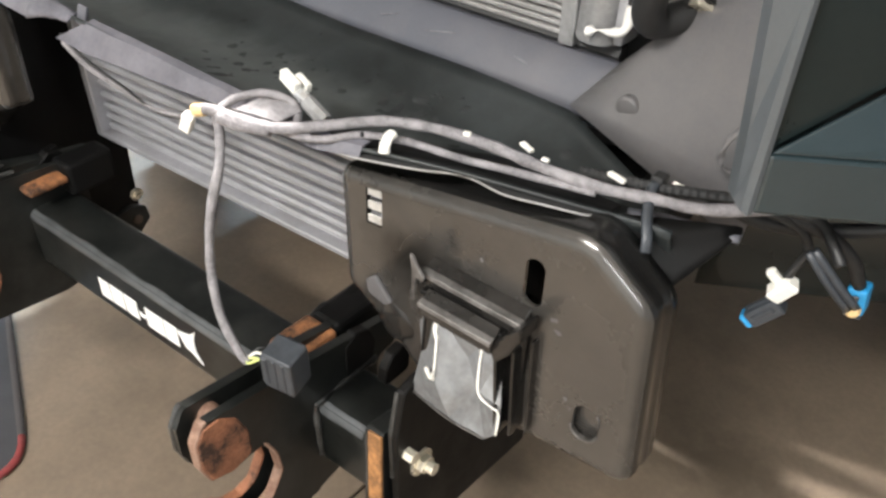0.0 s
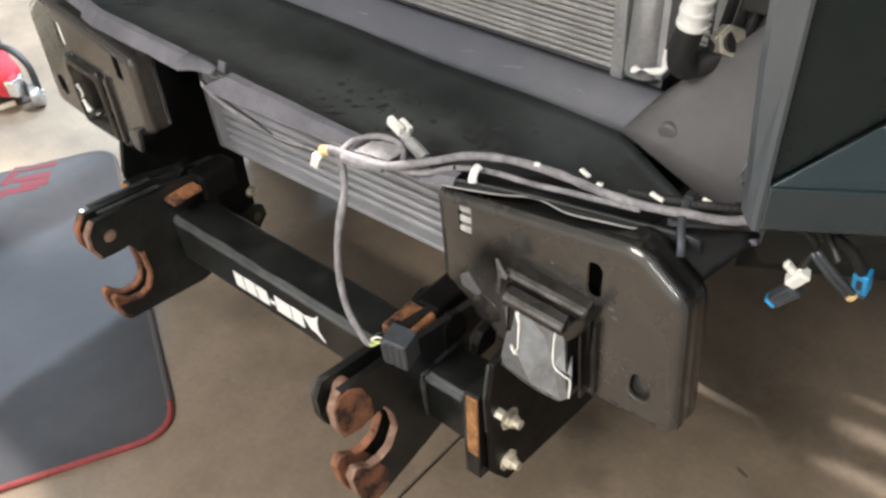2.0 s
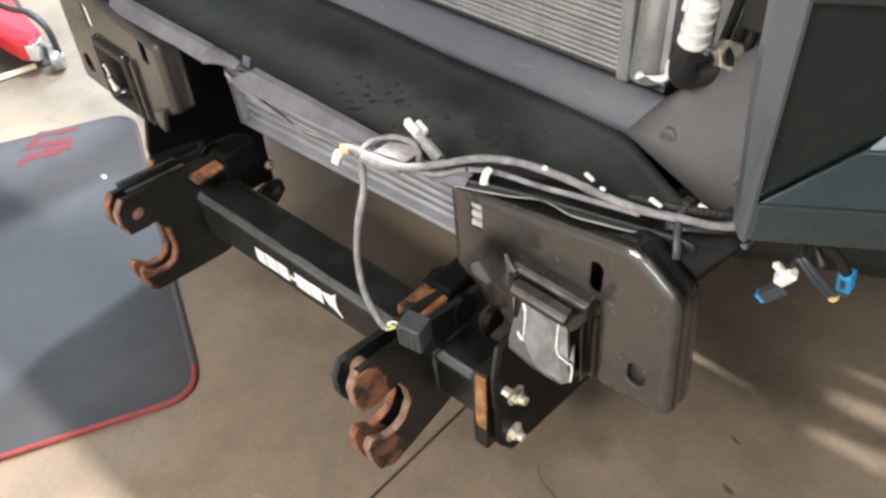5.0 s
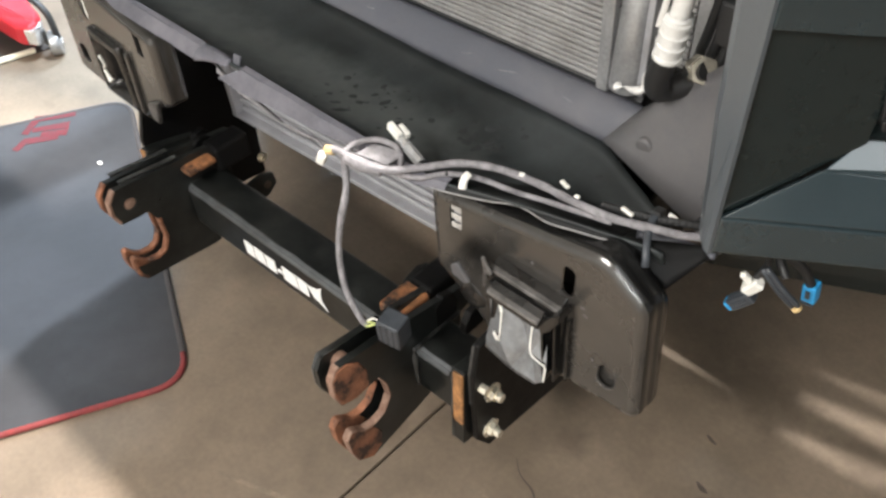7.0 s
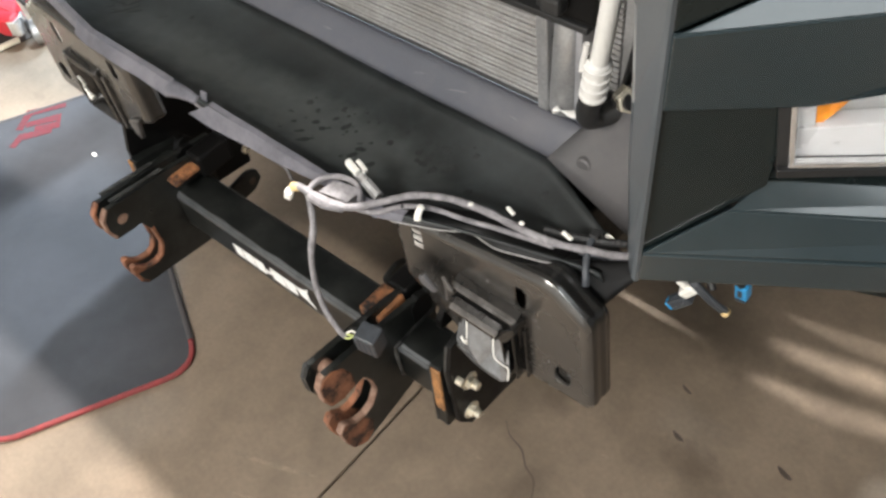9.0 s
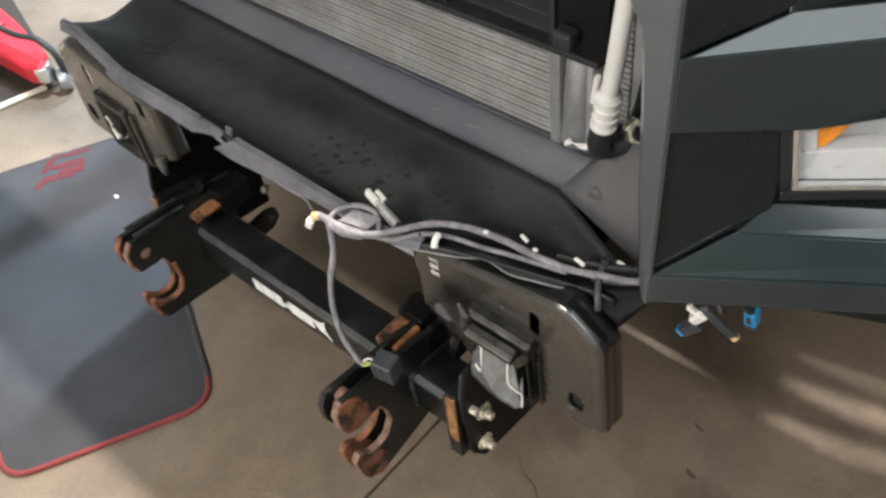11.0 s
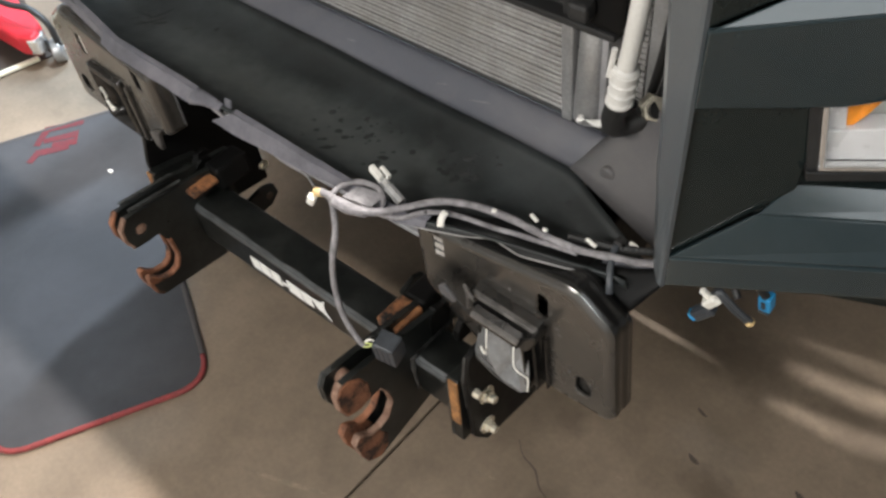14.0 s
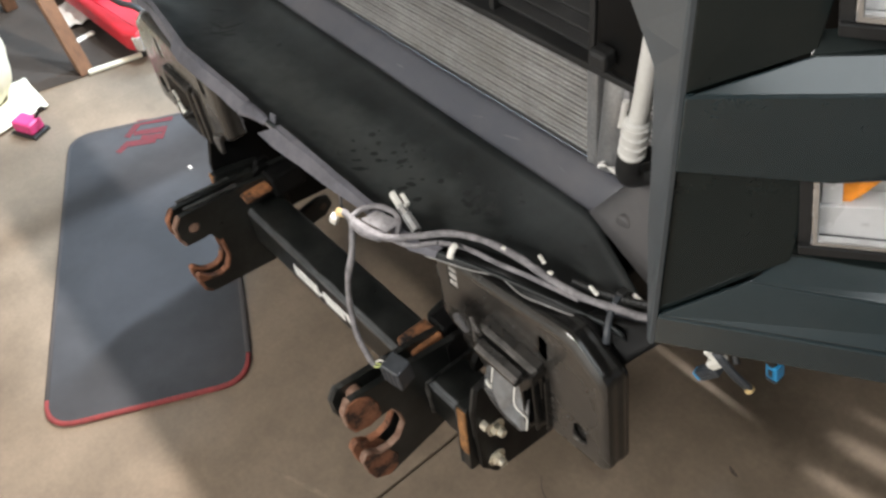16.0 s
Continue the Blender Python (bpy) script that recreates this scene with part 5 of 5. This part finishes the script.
put("plug_rib", box((-0.0105, -0.004, -0.013), (0.0105, 0.004, 0.011), 0.002, 1, m), CONN, pg)
put("plug_rib", box((-0.005, -0.0105, -0.014), (0.003, 0.0105, 0.012), 0.002, 1, m), CONN, pg)
m2 = Matrix.Translation((0.677, 0.156, 0.768)) @ pose(0, 0, 0, 10, 30, 25)
put("white_latch", box((-0.008, -0.009, -0.015), (0.008, 0.009, 0.013), 0.003, 1, m2), WHITE, LOOSE, "white latch")
put("white_latch", box((-0.0045, -0.0045, 0.004), (0.0045, 0.0045, 0.025), 0.002, 1, m2 @ pose(0, 0, 0, 0, -72, 0)), WHITE, LOOSE, "white latch")
m4 = Matrix.Translation((0.724, 0.126, 0.808)) @ pose(0, 0, 0, 10, -42, 10)
for dx in (-0.0034, 0.0034):
    put("lead", sweep([m4 @ Vector((dx, 0.003, -0.022)), m4 @ Vector((dx, 0.001, 0.008)), m4 @ Vector((dx * 0.8, 0.004, 0.046))], 0.0036, 10, 4), CONN, LOOSE, "grey-black cable of a pair", True)
put("orange_seal", cyl(m4 @ Vector((0, 0.003, -0.027)), m4 @ Vector((0, 0.003, -0.021)), 0.0066, 16, 0.002), YELLOW, LOOSE, "orange rubber seal")
m3 = Matrix.Translation((0.731, 0.206, 0.757)) @ pose(0, 0, 0, 8, -6, 0)
bp = put("blue_plug", box((-0.009, -0.009, -0.0165), (0.009, 0.009, 0.015), 0.003, 2, m3), BLUE, LOOSE, "blue plug")
put("plug_face", box((-0.008, -0.010, -0.020), (0.008, 0.007, -0.0165), 0.001, 1, m3), CONN, bp)
put("plug_slot", box((-0.003, -0.0112, -0.006), (0.003, -0.0095, 0.008), 0.0005, 1, m3), CONN, bp)

# ---- floor mat ----
mat_ob = thing("floor_mat", (-0.95, -0.19, 0.0), "grey carpet floor mat with red binding and red emblem", "mat")
W, L = Vector((0.455, 0.890, 0)), Vector((-0.902, 0.432, 0))
C0 = Vector((-0.560, -0.660, 0))
def on_mat(a, b, z=0.0):
    return C0 + W * a + L * b + Vector((0, 0, z))
MW, ML = 0.510, 1.165
loop = [on_mat(p[0], p[1]) for p in rounded([(0, 0), (MW, 0), (MW, ML), (0, ML)], 0.085, 8)]
bm = bmesh.new()
lo = [bm.verts.new(p + Vector((0, 0, 0.0005))) for p in loop]
hi = [bm.verts.new(p + Vector((0, 0, 0.011))) for p in loop]
bm.faces.new(hi)
for i in range(len(lo)):
    j = (i + 1) % len(lo)
    bm.faces.new((lo[i], lo[j], hi[j], hi[i]))
put("carpet", bm, MATGREY, mat_ob, "grey short-pile carpet")
near = [p + Vector((0, 0, 0.0075)) for p in loop[0:18]]
rest = [p + Vector((0, 0, 0.0075)) for p in loop[17:]] + [loop[0] + Vector((0, 0, 0.0075))]
put("red_binding", sweep(near, 0.0070, 8, 1), MATRED, mat_ob, "red bound edge", True)
put("dark_binding", sweep(rest, 0.0075, 8, 1), MATEDGE, mat_ob, "dark bound edge", True)
for line in ([(-1.462, -0.015), (-1.505, 0.050), (-1.438, 0.144)], [(-1.462, 0.012), (-1.405, 0.100), (-1.378, 0.074), (-1.425, 0.020)], [(-1.410, -0.072), (-1.428, -0.030), (-1.372, 0.048)]):
    bm = bmesh.new()
    pts = [Vector((x, y, 0.0122)) for x, y in line]
    rows = []
    for i, p in enumerate(pts):
        d = (pts[min(i + 1, len(pts) - 1)] - pts[max(i - 1, 0)]).normalized()
        w = Vector((-d.y, d.x, 0)) * (0.016 if 0 < i < len(pts) - 1 else 0.011)
        rows.append([p - w, p + w])
    sheet(rows, 0.0008, bm)
    put("emblem_stroke", bm, EMBLEM, mat_ob, "dull red emblem stroke")
put("lint", box((-0.006, -0.004, 0), (0.010, 0.006, 0.004), 0.001, 1, Matrix.Translation((-1.165, 0.065, 0.011))), WHITE, mat_ob, "white speck of lint")

# ---- far side of the garage ----
jack = thing("floor_jack", (-2.1, 0.27, 0.0), "red trolley jack with steel castor and black bent handle", "jack")
put("frame", prism(rounded([(-2.80, 0.15), (-2.20, 0.185), (-1.875, 0.203), (-1.822, 0.232), (-1.835, 0.268), (-1.90, 0.305), (-2.20, 0.350), (-2.80, 0.40)], [0.01, 0.05, 0.03, 0.015, 0.015, 0.04, 0.05, 0.01]), "z", 0.045, 0.125, 0.018, 4), REDPAINT, jack, "red steel frame with a tapered nose", True)
put("lift_arm", box((-2.75, 0.235, 0.1255), (-2.16, 0.300, 0.150), 0.008, 3), REDPAINT, jack, "red lifting arm")
put("nose_cap", prism(rounded([(-1.850, 0.216), (-1.812, 0.236), (-1.824, 0.272), (-1.862, 0.292), (-1.846, 0.262), (-1.838, 0.240)], [0.004, 0.01, 0.01, 0.004, 0.01, 0.01]), "z", 0.055, 0.112, 0.004), CHROME, jack, "bright steel nose cap")
wheel = put("castor", cyl((-1.822, 0.280, 0.042), (-1.806, 0.310, 0.042), 0.042, 28, 0.005), TANK, jack, "grey steel castor", True)
put("axle_nut", cyl((-1.826, 0.272, 0.042), (-1.802, 0.318, 0.042), 0.013, 6, 0.001), CHROME, wheel)
put("castor_fork", prism([(-1.885, 0.100), (-1.815, 0.096), (-1.795, 0.040), (-1.838, 0.036)], "y", 0.268, 0.276, 0.002), RUBBER, jack, "black castor fork")
put("handle", sweep([(-2.7, 0.17, 0.30), (-2.3, 0.215, 0.24), (-2.05, 0.240, 0.205), (-1.935, 0.255, 0.20), (-1.865, 0.286, 0.192), (-1.812, 0.302, 0.145), (-1.795, 0.300, 0.065)], 0.011, 10, 6), RUBBER, jack, "black bent handle", True)
tagged(part("cardboard_sheet", box((-0.95, -0.75, 0.0), (0.0, 0.10, 0.004), 0.001, 1, Matrix.Translation((-1.885, 0.20, 0.0005)) @ pose(0, 0, 0, 0, 0, -15)), BOARD), "dark brown cardboard sheet lying on the floor", "cardboard")
bench = thing("timber_trestle", (-2.25, 0.05, 0.005), "brown timber trestle standing on the cardboard", "trestle")
put("leg", prism([(-1.99, 0.005), (-1.93, 0.005), (-2.22, 0.75), (-2.29, 0.75)], "y", 0.02, 0.07, 0.003), WOOD, bench, "slanting timber leg")
put("leg", prism([(-2.68, 0.005), (-2.62, 0.005), (-2.36, 0.75), (-2.43, 0.75)], "y", -0.02, 0.03, 0.003), WOOD, bench, "slanting timber leg")
put("rail", box((-2.60, -0.028, 0.30), (-2.10, -0.021, 0.36), 0.002), WOOD, bench)
sack = thing("cream_sack", (-2.05, -0.33, 0.0), "cream fabric sack slumped on the floor", "sack")
bm = bmesh.new()
bmesh.ops.create_icosphere(bm, subdivisions=4, radius=1)
for v in bm.verts:
    k = 1 + 0.10 * noise.noise(v.co * 2.2) + 0.03 * noise.noise(v.co * 7)
    v.co = Vector((-2.05 + v.co.x * 0.18 * k, -0.33 + v.co.y * 0.18 * k, max(0.002, 0.24 + v.co.z * 0.27 * k)))
put("bag", bm, CREAM, sack, "", True)
bm = sheet([[Vector((-2.06 + 0.24 * i / 10 - 0.03 * k / 8, -0.33 + 0.19 * k / 8, 0.004 + 0.012 * (1 + noise.noise(Vector((i * 0.5, k * 0.6, 5)))))) for k in range(9)] for i in range(11)], 0.004)
put("cloth_tail", bm, CREAM, sack, "", True)
tool = thing("pink_gadget", (-1.765, -0.238, 0.0), "small pink and black plastic gadget on the floor", "gadget")
put("body", box((-0.045, -0.03, 0.0), (0.045, 0.03, 0.045), 0.010, 3, Matrix.Translation((-1.765, -0.238, 0.012)) @ pose(0, 0, 0, 0, 0, 25)), PINK, tool, "pink shell")
put("base", box((-0.055, -0.036, 0.0), (0.055, 0.036, 0.014), 0.004, 2, Matrix.Translation((-1.765, -0.238, 0.0)) @ pose(0, 0, 0, 0, 0, 25)), RUBBER, tool, "black base")
put("aerial", sweep([(-1.745, -0.213, 0.05), (-1.725, -0.183, 0.09), (-1.695, -0.173, 0.10)], 0.006, 8, 4), RUBBER, tool)
lath = tagged(part("pale_lath", box((-0.011, -0.10, 0.0), (0.011, 0.10, 0.012), 0.002, 1, Matrix.Translation((-1.905, 0.145, 0.0048)) @ pose(0, 0, 0, 0, 0, -14)), CREAM), "pale timber lath lying along the cardboard", "lath")
strip = tagged(part("white_strip", box((-0.013, -0.045, 0.0), (0.013, 0.045, 0.008), 0.003, 2, Matrix.Translation((-2.175, 0.132, 0.0048)) @ pose(0, 0, 0, 0, 0, 8)), WHITE), "short white plastic strip on the cardboard", "strip")
rows = [[Vector((-2.46 + 0.20 * i / 12, 0.09 + 0.13 * k / 9, 0.010 + 0.022 * (0.6 + noise.noise(Vector((i * 0.45, k * 0.5, 9)))))) for k in range(10)] for i in range(13)]
tagged(part("rag", sheet(rows, 0.003), HOSE, None, "", True), "crumpled pale grey rag on the cardboard", "rag")
